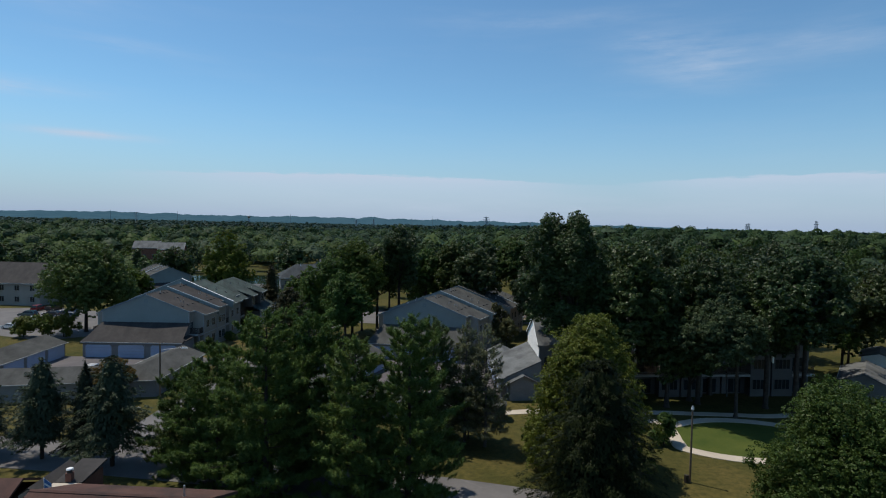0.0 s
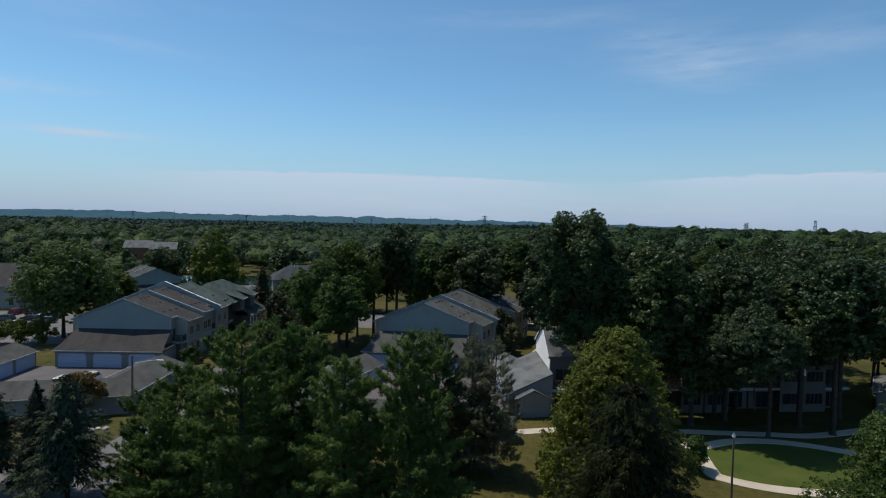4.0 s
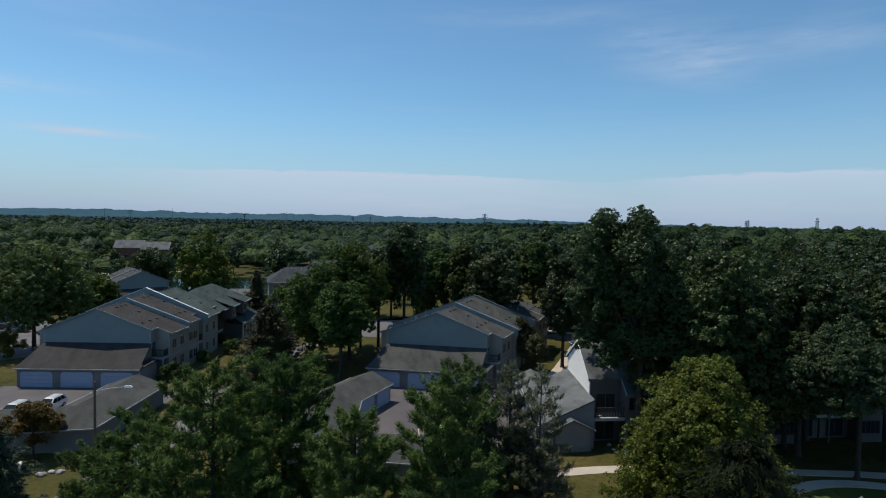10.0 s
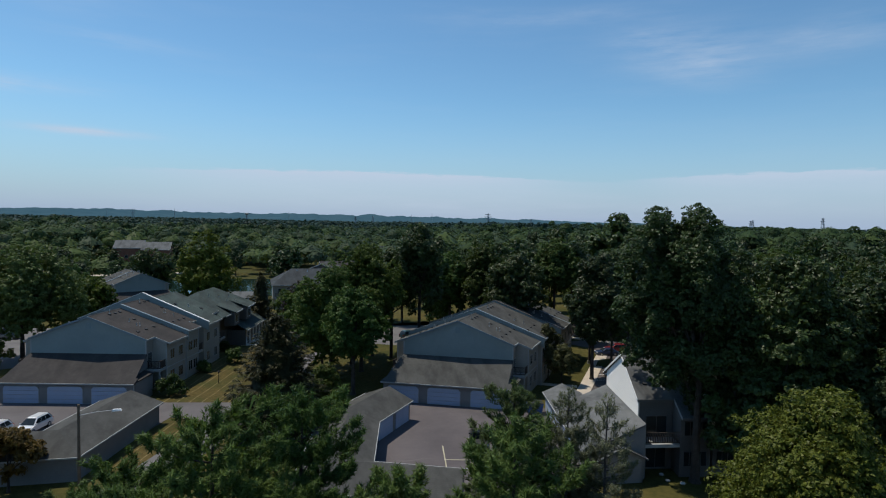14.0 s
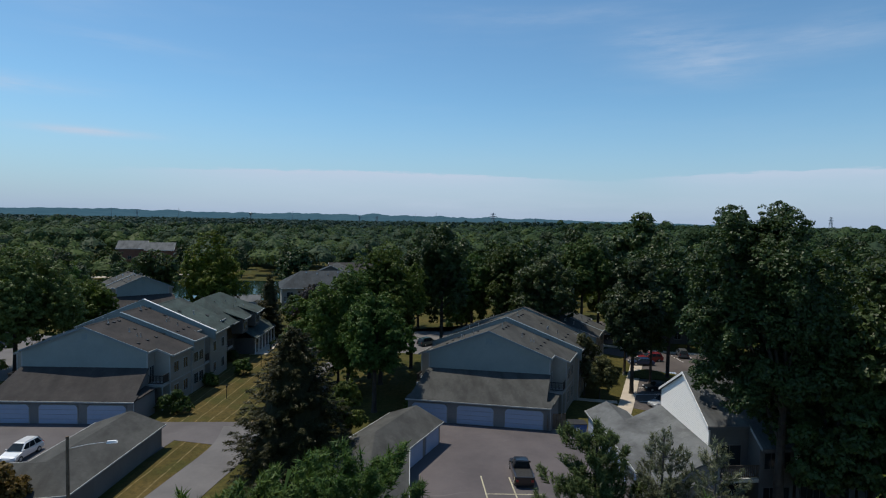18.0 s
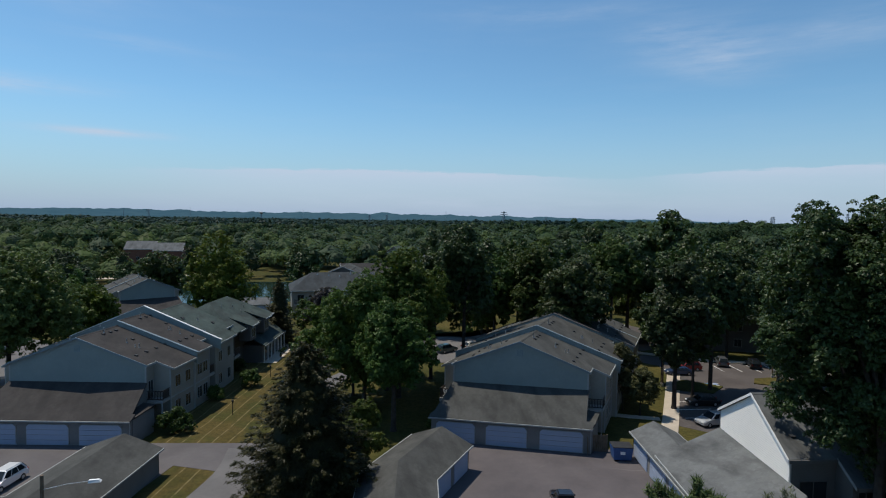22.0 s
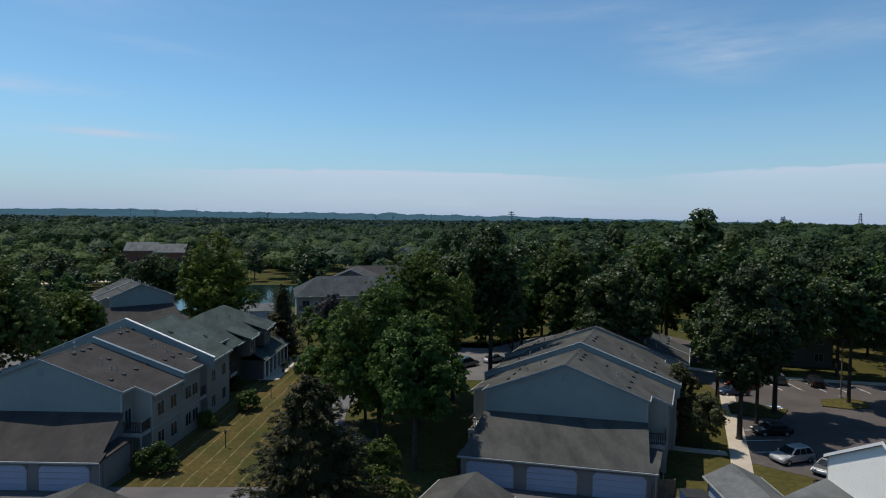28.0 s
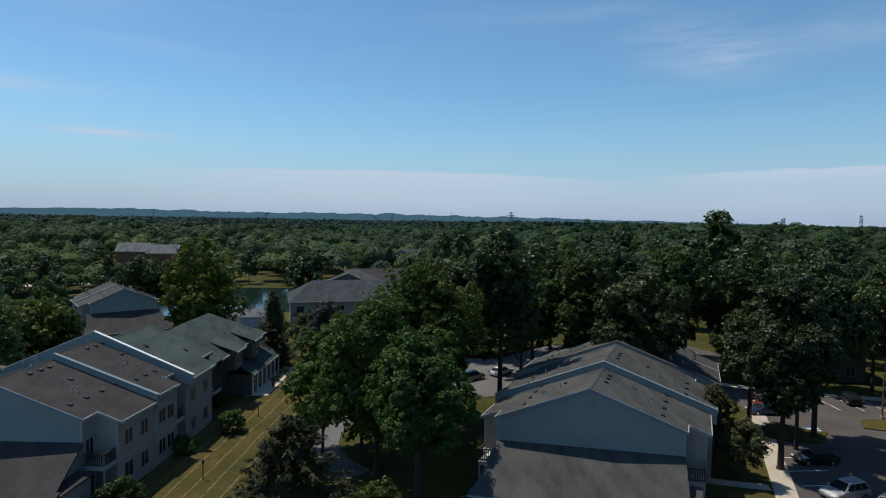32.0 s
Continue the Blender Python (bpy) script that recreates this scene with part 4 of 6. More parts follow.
town_house("town_house", -33.0, 154.5, 28, "far grey town house with blue-grey gable and brown garage roof", 2, half=5.2, bump=6.4, slope=0.42, roofs=("grey_roof",), zr0=9.2, step=0.1,
           garage=dict(x0=-7.5, x1=7.5, roof_l=-6.0, roof_r=6.0, depth=6.5, ztop=5.2, zeave=2.5, doors=[(-6.8, -2.6), (-1.9, 2.2), (2.9, 6.8)], roof="brown_roof"), sides=(1, -1))
plain_house("house", -23.5, 130, -14, 7, 9, 4.3, 0.36, "low grey-roofed house behind the town house", roof="grey_roof", floors=1)
garage_row("garage_row", [(-19.5, 167.5), (-9.5, 167.0)], 3.2, "low pale garage with blue doors by the pond", roof="light_roof", wall="white", doors=[(0, 2, -1)])
far_hip_house(-5.0, 165.2, -87, 14.6, 27, 9.5, "grey house with a long hipped slate-grey roof")
plain_house("house", 8.5, 181, -12, 13, 12, 9.4, 0.42, "distant house with a broad grey gable", roof="grey_roof", wall="dark_siding")
plain_house("house", 9, 197, -86, 12, 24, 9.0, 0.45, "distant house with a long brown roof", roof="brown_roof")
plain_house("house", 38, 226, -70, 13, 14, 9.5, 0.42, "distant pale-roofed house beyond the trees", roof="light_roof")
plain_house("house", -59.2, 157.1, 72.5, 16, 24, 10.0, 0.55, "grey two-storey house by the parking lot", roof="brown_roof", rake="white")
# the dark wall colour has the shade of the trees painted in
plain_house("house", 81.5, 114.0, 65.2, 12, 15, 8.6, 0.42, "shaded grey house among trees behind the lot", wall="dark_siding")
plain_house("house", -53, 293, 93, 12, 11, 10.6, 0.5, "far red-walled house with a pale grey roof", roof="light_roof", wall="brick")
plain_house("house", -64.4, 294.5, 93, 12, 11, 11.2, 0.5, "far red-walled house with a pale grey roof", roof="light_roof", wall="brick")
plain_house("house", 40, 300, -60, 14, 26, 9, 0.42, "far grey-roofed house among trees", roof="slate_roof")
plain_house("house", 78, 122, -30, 13, 20, 9, 0.42, "grey house behind the parking lot in shade", roof="grey_roof", wall="dark_siding")


def near_cottage():
    """The brick cottage close below, with a small gabled shed behind it."""
    root = thing("cottage", -10.0, 23.6, -17.5, 0, "brick cottage with a red-brown shingle roof", "house")
    part("wall", box(-5.0, 4.8, -4.6, 3.6, 0, 4.2), M["brick"], root)
    part("roof", slab([(-5.6, 0, 6.0), (-5.6, -5.2, 4.2), (5.4, -5.2, 4.2), (5.4, 0, 6.0)], 0.2), M["red_roof"], root)
    part("roof", slab([(-5.6, 0, 6.0), (5.4, 0, 6.0), (5.4, 4.2, 4.5), (-5.6, 4.2, 4.5)], 0.2), M["red_roof"], root)
    part("ridge_cap", along([(-0.15, 5.93), (0, 5.99), (0.15, 5.93), (0.15, 6.0), (0, 6.06), (-0.15, 6.0)], -5.6, 5.4), M["red_roof"], root).matrix_basis = pose(0, 0, 0, 0, 0, -90)
    vent_pipe(root, 3.6, 0.6, 5.7, 0.75)
    shed = thing("brick_shed", -16.2, 31.0, -12, 0, "small brick annex with a white gabled front and chimney", "house")
    part("wall", box(0.2, 2.0, -1.2, 2.6, 0, 4.0), M["brick"], shed)
    part("front_wall", along([(-1.35, 0), (0.19, 0), (0.19, 3.75), (-0.58, 4.28), (-1.35, 3.75)], -1.5, 2.6), M["pale_siding"], shed)
    part("roof", slab([(-1.55, -1.75, 3.72), (-0.58, -1.75, 4.4), (-0.58, 2.9, 4.4), (-1.55, 2.9, 3.72)], 0.1), M["brown_roof"], shed)
    part("roof", slab([(-0.58, -1.75, 4.4), (0.3, -1.75, 3.84), (0.3, 2.9, 3.84), (-0.58, 2.9, 4.4)], 0.1), M["brown_roof"], shed)
    part("roof", slab([(0.31, -0.35, 4.16), (2.15, -0.35, 4.16), (2.15, 2.9, 4.5), (0.31, 2.9, 4.5)], 0.12), M["brown_roof"], shed)
    part("coping", box(0.22, 2.12, -1.32, -0.36, 4.004, 4.12), M["concrete"], shed)
    part("gable_vent", box(-0.74, -0.42, -1.54, -1.502, 3.82, 4.0), M["black"], shed)
    part("corner_board", box(1.94, 2.05, -1.26, -1.15, 0, 4.0), M["trim"], shed)
    ch = part("chimney", box(1.0, 1.38, -0.3, 0.1, 4.0, 4.75), M["brick"], shed)
    part("flue", tube(bmesh.new(), [(1.19, -0.1, 4.75), (1.19, -0.1, 4.95)], [0.17, 0.15], 10), M["iron"], ch)
    part("cowl", tube(bmesh.new(), [(1.19, -0.1, 4.97), (1.19, -0.1, 5.05)], [0.24, 0.2], 10), M["white"], ch)
    flag = thing("garden_flag", -15.9, 28.7, -25, 0, "small blue flag with a white stripe on a pole", "flag")
    part("pole", tube(bmesh.new(), [(0, 0, 0), (0, 0, 5.3)], [0.025, 0.02], 8), M["white"], flag)
    part("cloth", solid(bmesh.new(), [(0.02, 0.0, 4.6), (0.5, 0.06, 4.45), (0.55, 0.02, 4.95), (0.02, 0.0, 5.25)], [(0.02, 0.02, 4.6), (0.5, 0.08, 4.45), (0.55, 0.04, 4.95), (0.02, 0.02, 5.25)]), M["bay_blue"], flag)
    part("stripe", solid(bmesh.new(), [(0.03, -0.012, 4.85), (0.52, 0.035, 4.62), (0.53, 0.032, 4.74), (0.03, -0.012, 4.98)], [(0.03, -0.006, 4.85), (0.52, 0.041, 4.62), (0.53, 0.038, 4.74), (0.03, -0.006, 4.98)]), M["white"], flag)
    long_roof = thing("brick_house", -22, 30.5, -10, 0, "low brick house with a dark brown roof", "house")
    part("wall", box(-5, 4.2, -3, 3, 0, 3.4), M["brick"], long_roof)
    part("roof", slab([(-5.4, 0, 5), (-5.4, -3.4, 3.5), (4.6, -3.4, 3.5), (4.6, 0, 5)], 0.16), M["red_roof"], long_roof)
    part("roof", slab([(-5.4, 0, 5), (4.6, 0, 5), (4.6, 3.4, 3.5), (-5.4, 3.4, 3.5)], 0.16), M["red_roof"], long_roof)


near_cottage()

# ---------------------------------------------------------------- trees


def leaf_mesh(name, centre, normal, size, rng, mat, aspect=0.72, fold=0.12, direction=None, extra=None):
    """One pointed leaf (or spray of leaves) at each place."""
    n = len(centre)
    normal = normal / np.maximum(np.linalg.norm(normal, axis=1, keepdims=True), 1e-6)
    d = rng.normal(size=(n, 3)) if direction is None else direction
    u = d - normal * np.sum(d * normal, axis=1, keepdims=True)
    u /= np.maximum(np.linalg.norm(u, axis=1, keepdims=True), 1e-6)
    v = np.cross(normal, u)
    s = (np.asarray(size) * rng.uniform(0.65, 1.35, n))[:, None]
    verts = np.empty((n, 3, 3))
    verts[:, 0] = centre - u * s * 0.45 + v * s * aspect * 0.5 - normal * s * fold
    verts[:, 1] = centre - u * s * 0.45 - v * s * aspect * 0.5 - normal * s * fold
    verts[:, 2] = centre + u * s * 0.55
    if extra is not None:
        verts = np.concatenate([verts, extra])
        n = len(verts)
    me = bpy.data.meshes.new(name)
    me.vertices.add(3 * n), me.loops.add(3 * n), me.polygons.add(n)
    me.vertices.foreach_set("co", verts.astype(np.float32).ravel())
    me.loops.foreach_set("vertex_index", np.arange(3 * n, dtype=np.int32))
    me.polygons.foreach_set("loop_start", np.arange(0, 3 * n, 3, dtype=np.int32))
    me.materials.append(mat)
    me.update(calc_edges=True)
    return me


def ball(rng, n):
    p = rng.normal(size=(n, 3))
    return p / np.linalg.norm(p, axis=1, keepdims=True)


def broad_crown(h, r, low, seed, n, size, lobes, mat, name="crown", flat=1.0, tight=0.24, per=26, spread=1.2, rough=0.42, taper=0.0, dome=False, tops=((0.05, 0, 1), (0.3, 0.15, 0.9), (-0.25, -0.2, 0.92))):
    """A crown of leaf clumps gathered in rounded lobes, with gaps between them."""
    rng = np.random.default_rng(seed)
    half, mid = (h - low) / 2, (h + low) / 2
    ways = ball(rng, lobes)
    ways[:, 2] = ways[:, 2] * 0.9 + 0.12
    top = len(tops)
    ways[:top] = np.array(tops)
    reach = rng.uniform(0.42, 0.86, lobes) * (1 + 0.12 * np.sin(5 * np.arctan2(ways[:, 1], ways[:, 0]) + seed))
    if dome:
        v = rng.uniform(0, 1, lobes) ** 1.25
        ang = rng.uniform(0, 2 * math.pi, lobes)
        ways = np.stack([np.cos(ang), np.sin(ang), np.zeros(lobes)], 1) * np.sqrt(1 - v * v)[:, None]
        ways[:, 2] = (2 * v - 1) / np.maximum(reach, 0.1) * 0.9
    centres = ways * np.array([r, r, half]) * reach[:, None]
    if taper: centres[:, :2] *= 1 - taper * np.clip(centres[:, 2:3] / half * 0.5 + 0.5, 0, 1) ** 2
    if not dome:
        centres[:top] *= (0.86 / reach[:top])[:, None]
        centres[:, :2] *= 1.0 - 0.25 * np.clip(centres[:, 2:3] / half, 0, 1) * flat
    radius = rng.uniform(tight * 0.75, tight * 1.25, lobes) * r
    groups = max(lobes, n // per)
    lobe = rng.choice(lobes, groups, p=radius ** 2 / np.sum(radius ** 2))
    way = ball(rng, groups)
    outward = centres[lobe] / np.array([r, r, half])
    turn = np.sum(way * outward, axis=1) + 0.35 * way[:, 2] < -0.3
    way[turn] *= -1
    twig = centres[lobe] + way * (radius[lobe] * rng.uniform(0.55, 1.15, groups))[:, None] * np.array([1, 1, 1.2])
    which = rng.integers(0, groups, n)
    # each twig carries a small dome of leaves: its top catches the light, its underside stays dark
    cap = ball(rng, n)
    cap[:, 2] = np.abs(cap[:, 2]) * 1.1 - 0.25
    wide = (rng.uniform(0.5, 1.5, groups) * max(0.34, size * spread * 1.15))[which]
    place = twig[which] + cap * np.array([0.92, 0.92, 0.95]) * (wide * rng.uniform(0.7, 1.05, n))[:, None]
    place[:, 2] += mid
    normal = cap * 0.9 + way[which] * 0.35 + np.array([0, 0, 0.3]) + rng.normal(scale=rough, size=(n, 3))
    # larger sprays deep inside close the crown
    m = n // 9
    pick = rng.choice(lobes, m)
    deep = ball(rng, m)
    inner = centres[pick] * rng.uniform(0.55, 1.0, (m, 1)) + deep * (radius[pick] * rng.uniform(0.1, 0.55, m))[:, None]
    inner[:, 2] += mid
    place, normal = np.concatenate([place, inner]), np.concatenate([normal, deep + rng.normal(scale=0.4, size=(m, 3))])
    sizes = np.concatenate([np.full(n, size), np.full(m, size * 2.0)])
    return leaf_mesh(name, place, normal, sizes, rng, mat), centres + np.array([0, 0, mid])


def trunk_and_limbs(root, h, r0, low, targets, bark, limbs=6, lean=0.0):
    top = low + (h - low) * 0.62
    part("trunk", tube(bmesh.new(), [(0, 0, -0.1), (lean * 0.1, 0, 0.35), (lean * 0.3, 0.04, low), (lean * 0.7, -0.06, (low + top) / 2), (lean, 0.05, top)], [r0 * 1.5, r0, r0 * 0.82, r0 * 0.55, r0 * 0.15], 9), M[bark], root)
    order = sorted(targets.tolist(), key=lambda q: q[2])
    pick = order[:: max(1, len(order) // limbs)][:limbs]
    for q in pick:
        z0 = low + (q[2] - low) * 0.35
        z0 = min(max(z0, low * 0.8), top * 0.9)
        mid = (q[0] * 0.45, q[1] * 0.45, z0 + (q[2] - z0) * 0.6)
        part("limb", tube(bmesh.new(), [(0, 0, z0), mid, q], [r0 * 0.42, r0 * 0.28, r0 * 0.08], 6), M[bark], root)


def broad_tree(name, x, y, h, r, low, seed, n, size, lobes, leaf, label, bark="bark", r0=0.3, limbs=6, tight=0.24, flat=1.0, group="", yaw=0.0, per=26, dome=False, off=(0, 0), **more):
    root = thing(name, x, y, yaw, 0, label, "tree", group)
    me, centres = broad_crown(h, r, low, seed, n, size, lobes, M[leaf], flat=flat, tight=tight, per=per, dome=dome, **more)
    me.transform(Matrix.Translation((off[0], off[1], 0)))
    centres = centres + np.array([off[0], off[1], 0])
    attach("crown", me, root)
    trunk_and_limbs(root, h, r0, low, centres, bark, limbs)
    return root


def conifer_crown(h, r, low, seed, whorls, arms, sprays, size, mat, droop=0.25, power=0.85, ragged=0.25, tip=0.25, dense=1.0, core=0.12):
    """Whorls of drooping branches, each carrying flat sprays of needles."""
    rng = np.random.default_rng(seed)
    place, normal, way, sticks = [], [], [], []
    for w in range(whorls):
        f = (w + 0.5) / whorls
        z = low + (h - low) * f
        reach = r * ((1 - f) ** power * (1 - tip * 0.2) + 0.03)
        for a in range(arms):
            ang = rng.uniform(0, 2 * math.pi)
            length = reach * rng.uniform(1 - ragged * 1.6, 1 + ragged * 0.5)
            zz = z + rng.normal(scale=(h - low) / whorls * 0.4)
            count = max(3, int(sprays * length / r * dense))
            t = rng.uniform(0.12, 1.0, count) ** 0.8
            out = np.array([math.cos(ang), math.sin(ang), 0])
            side = np.array([-out[1], out[0], 0])
            wide = rng.normal(scale=0.16, size=count) * length * (1.15 - t)
            p = out * (t * length)[:, None] + side * wide[:, None]
            p[:, 2] = zz - droop * length * t ** 1.6 + 0.12 * length * (t > 0.85) - np.abs(wide) * 0.3 + rng.normal(scale=0.06, size=count)
            place.append(p)
            normal.append(np.array([0, 0, 1.0]) + out * 0.25 + rng.normal(scale=0.42, size=(count, 3)))
            way.append(out + side * np.sign(wide)[:, None] * 0.6 + rng.normal(scale=0.3, size=(count, 3)) - np.array([0, 0, 0.25]))
            sticks.append([(0, 0, zz), tuple(out * length * 0.5 + np.array([0, 0, zz - droop * length * 0.3])), tuple(out * length * 0.92 + np.array([0, 0, zz - droop * length * 0.85]))])
    m = int(sum(len(p) for p in place) * core)
    f = rng.uniform(0.02, 0.9, m)
    deep = ball(rng, m) * np.array([1, 1, 0.2])
    inner = deep * (r * (1 - f) ** power * 0.6)[:, None]
    inner[:, 2] += low + (h - low) * f
    sizes = np.concatenate([np.full(sum(len(p) for p in place), size), np.full(m, size * 1.8)])
    return leaf_mesh("crown", np.concatenate(place + [inner]), np.concatenate(normal + [deep + np.array([0, 0, 0.5])]), sizes, rng, mat, 0.34, 0.05, np.concatenate(way + [deep + rng.normal(scale=0.3, size=(m, 3))])), sticks


def pine_crown(h, r, low, seed, mat, boughs=8, thick=7.4, needles=35, size=0.35, shape=0.55, heart=0.02):
    """Layers of up-swept boughs; each bough is a fan of upright needle brushes, with a dark gap below it."""
    rng = np.random.default_rng(seed)
    centre, axes, sticks = [], [], []
    z = low
    while z < h - 0.5:
        f = (z - low) / (h - low)
        reach = r * 1.1 * min(1.0, (1.05 - f) ** shape) * (0.82 + 0.18 * min(1, f * 5))
        turn = rng.uniform(0, 2 * math.pi)
        count = max(4, round(boughs * (1 - 0.35 * f)))
        for b in range(count):
            ang = turn + 2 * math.pi * (b + rng.uniform(-0.35, 0.35)) / count
            length = max(0.5, reach * rng.uniform(0.6, 1.16))
            out = np.array([math.cos(ang), math.sin(ang), 0])
            side = np.array([-out[1], out[0], 0])
            lift, z0 = rng.uniform(0.02, 0.24) + 0.3 * f, z + rng.normal(scale=0.16)
            for k in range(max(4, int(thick * length))):
                t = 1.02 - 0.66 * rng.uniform(0, 1) ** 1.15
                w = rng.normal(scale=0.16) * length * (1.35 - t)
                centre.append(out * length * t + side * w + np.array([0, 0, z0 + lift * length * t * t - 0.2 * abs(w) + rng.normal(scale=0.08)]))
                axes.append(out * 0.5 + side * np.sign(w) * 0.25 + np.array([0, 0, 0.8 + 0.4 * f]) + rng.normal(scale=0.2, size=3))
            sticks.append([(0, 0, z0 - 0.1), tuple(out * length * 0.5 + np.array([0, 0, z0 + lift * length * 0.25])), tuple(out * length * 0.94 + np.array([0, 0, z0 + lift * length * 0.85]))])
        z += rng.uniform(0.75, 1.1) * (1 - 0.25 * f)
    for k in range(14):
        centre.append(np.array([rng.normal(scale=0.16), rng.normal(scale=0.16), h - 0.9 + 0.07 * k]))
        axes.append(np.array([rng.normal(scale=0.3), rng.normal(scale=0.3), 1.0]))
    c, a = np.array(centre), np.array(axes)
    a /= np.linalg.norm(a, axis=1, keepdims=True)
    which = np.repeat(np.arange(len(c)), needles)
    n = len(which)
    along = rng.uniform(-0.5, 0.5, n)[:, None]
    d = a[which] * 0.95 + ball(rng, n) * 0.7
    d /= np.linalg.norm(d, axis=1, keepdims=True)
    place = c[which] + a[which] * along * 0.5 + d * size * (0.6 - 0.4 * np.abs(along))
    normal = rng.normal(size=(n, 3)) * 0.6 + np.array([0, 0, 0.7])
    m = int(n * heart)
    pick = rng.integers(0, len(c), m)
    deep = c[pick] * np.array([1, 1, 1]) * np.stack([rng.uniform(0.15, 0.75, m)] * 2 + [np.ones(m)], 1) - np.array([0, 0, 0.25])
    sizes = np.concatenate([np.full(n, size), np.full(m, 0.7)])
    place, normal = np.concatenate([place, deep]), np.concatenate([normal, rng.normal(size=(m, 3)) + np.array([0, 0, 0.5])])
    return leaf_mesh("crown", place, normal, sizes, rng, mat, 0.15, 0.0, np.concatenate([d, ball(rng, m)])), sticks


def needle_tree(name, x, y, h, label, made, leaf_low, r0, bark="bark", branches=24, group=""):
    root = thing(name, x, y, 0, 0, label, "tree", group)
    me, sticks = made
    attach("crown", me, root)
    part("trunk", tube(bmesh.new(), [(0, 0, -0.1), (0.03, 0.02, h * 0.3), (-0.04, 0.03, h * 0.7), (0, 0, h * 0.98)], [r0 * 1.25, r0 * 0.85, r0 * 0.42, 0.03], 8), M[bark], root)
    for s in sticks[:: max(1, len(sticks) // branches)]:
        part("branch", tube(bmesh.new(), s, [r0 * 0.22, r0 * 0.14, 0.015], 5), M[bark], root)
    return root


# single trees: x, y, height, radius, lowest leaves
oak_tops = [(0.4, 0.1, 1.0), (-0.5, 0.0, 0.98), (0.15, -0.4, 0.95), (-0.2, 0.35, 0.97)]
oak_tops += [(math.cos(2.4 * k) * (0.3 + 0.55 * (k % 5) / 4), math.sin(2.4 * k) * (0.3 + 0.55 * (k % 5) / 4), 0.9 - 0.035 * k) for k in range(18)]
broad_tree("oak_tree", 35.3, 53.6, 24.3, 5.6, 3.8, 11, 150000, 0.2, 135, "oak_leaf", "tall dark oak with an open ragged crown", r0=0.42, limbs=9, tight=0.21, flat=-0.1, tops=oak_tops, off=(-1.1, 1.8))
broad_tree("linden_tree", 26.4, 33.8, 13.4, 6.2, 0.6, 12, 150000, 0.165, 190, "linden_leaf", "dense rounded yellow-green linden tree", r0=0.25, tight=0.22, flat=0.6, taper=0.3, dome=True)
broad_tree("maple_tree", 39.5, 19.0, 10.8, 6.6, 0.6, 13, 125000, 0.155, 170, "park_leaf", "dense rounded dark green tree", r0=0.25, tight=0.2, dome=True, rough=0.55, spread=0.7)
broad_tree("maple_tree", 51.4, 43.6, 13.4, 5.6, 6.0, 14, 48000, 0.21, 70, "silver_leaf", "grey-green tree in front of shaded balconies", r0=0.22, off=(-3.0, -0.6))
broad_tree("maple_tree", 5.8, 91.6, 16.0, 6.3, 0.8, 15, 74000, 0.24, 110, "park_leaf", "large green shade tree between the houses", r0=0.3, tight=0.2)
broad_tree("maple_tree", 10.6, 96.0, 18.6, 6.2, 3.2, 16, 52000, 0.27, 90, "bright_leaf", "tall light green shade tree between the houses", r0=0.3, tight=0.21)
broad_tree("maple_tree", 8.3, 84.8, 13.4, 4.4, 3.4, 45, 42000, 0.24, 80, "park_leaf", "shade tree leaning over a garage roof", r0=0.3, tight=0.21)
broad_tree("maple_tree", 1.2, 97.0, 11.5, 4.4, 0.6, 46, 16000, 0.32, 50, "bright_leaf", "lower light green tree at the lawn edge", r0=0.2)
broad_tree("maple_tree", 16.4, 103.8, 17.0, 5.2, 6.5, 47, 24000, 0.33, 60, "maple_leaf", "green tree beside the back road", r0=0.28)
for i, (x, y, h, r) in enumerate(((36.0, 98.5, 17.2, 5.6), (33.5, 108.0, 17.4, 5.8), (28.5, 112.0, 16.4, 5.2), (38.5, 116.0, 17.6, 6.0))):
    broad_tree("maple_tree", x, y, h, r, 5.5, 100 + i, 22000, 0.36, 60, "maple_leaf" if i % 3 else "oak_leaf", "tall leafy tree behind the staggered houses", r0=0.28, limbs=5)
for i, (x, y, h, r, low) in enumerate(((43.5, 119.0, 18.0, 6.0, 7.0), (50.0, 113.5, 18.5, 5.6, 8.5), (56.5, 119.0, 17.5, 6.0, 8.0), (24.0, 135.5, 15.5, 6.2, 3.5), (33.0, 133.5, 17.0, 6.4, 3.0), (41.5, 136.0, 16.0, 6.2, 3.0), (50.0, 131.0, 17.0, 6.4, 4.0), (16.5, 138.5, 13.0, 5.6, 2.5))):
    broad_tree("maple_tree", x, y, h, r, low, 140 + i, 16000, 0.42, 56, "maple_leaf" if i % 2 else "oak_leaf", "tall leafy tree beyond the back road", r0=0.28, limbs=5)
for i, (x, y, h, r, low) in enumerate(((62.0, 112.5, 17.0, 5.4, 1.5), (68.6, 107.8, 18.0, 5.0, 4.0), (75.6, 104.6, 17.5, 5.0, 4.0), (82.5, 101.6, 18.0, 5.4, 1.5), (90.0, 100.0, 18.0, 5.6, 1.0), (65.0, 120.0, 17.0, 5.6, 2.0))):
    broad_tree("maple_tree", x, y, h, r, low, 160 + i, 17000, 0.4, 56, "oak_leaf" if i % 2 else "maple_leaf", "leafy tree along the pavement behind the lot", r0=0.26, limbs=5)
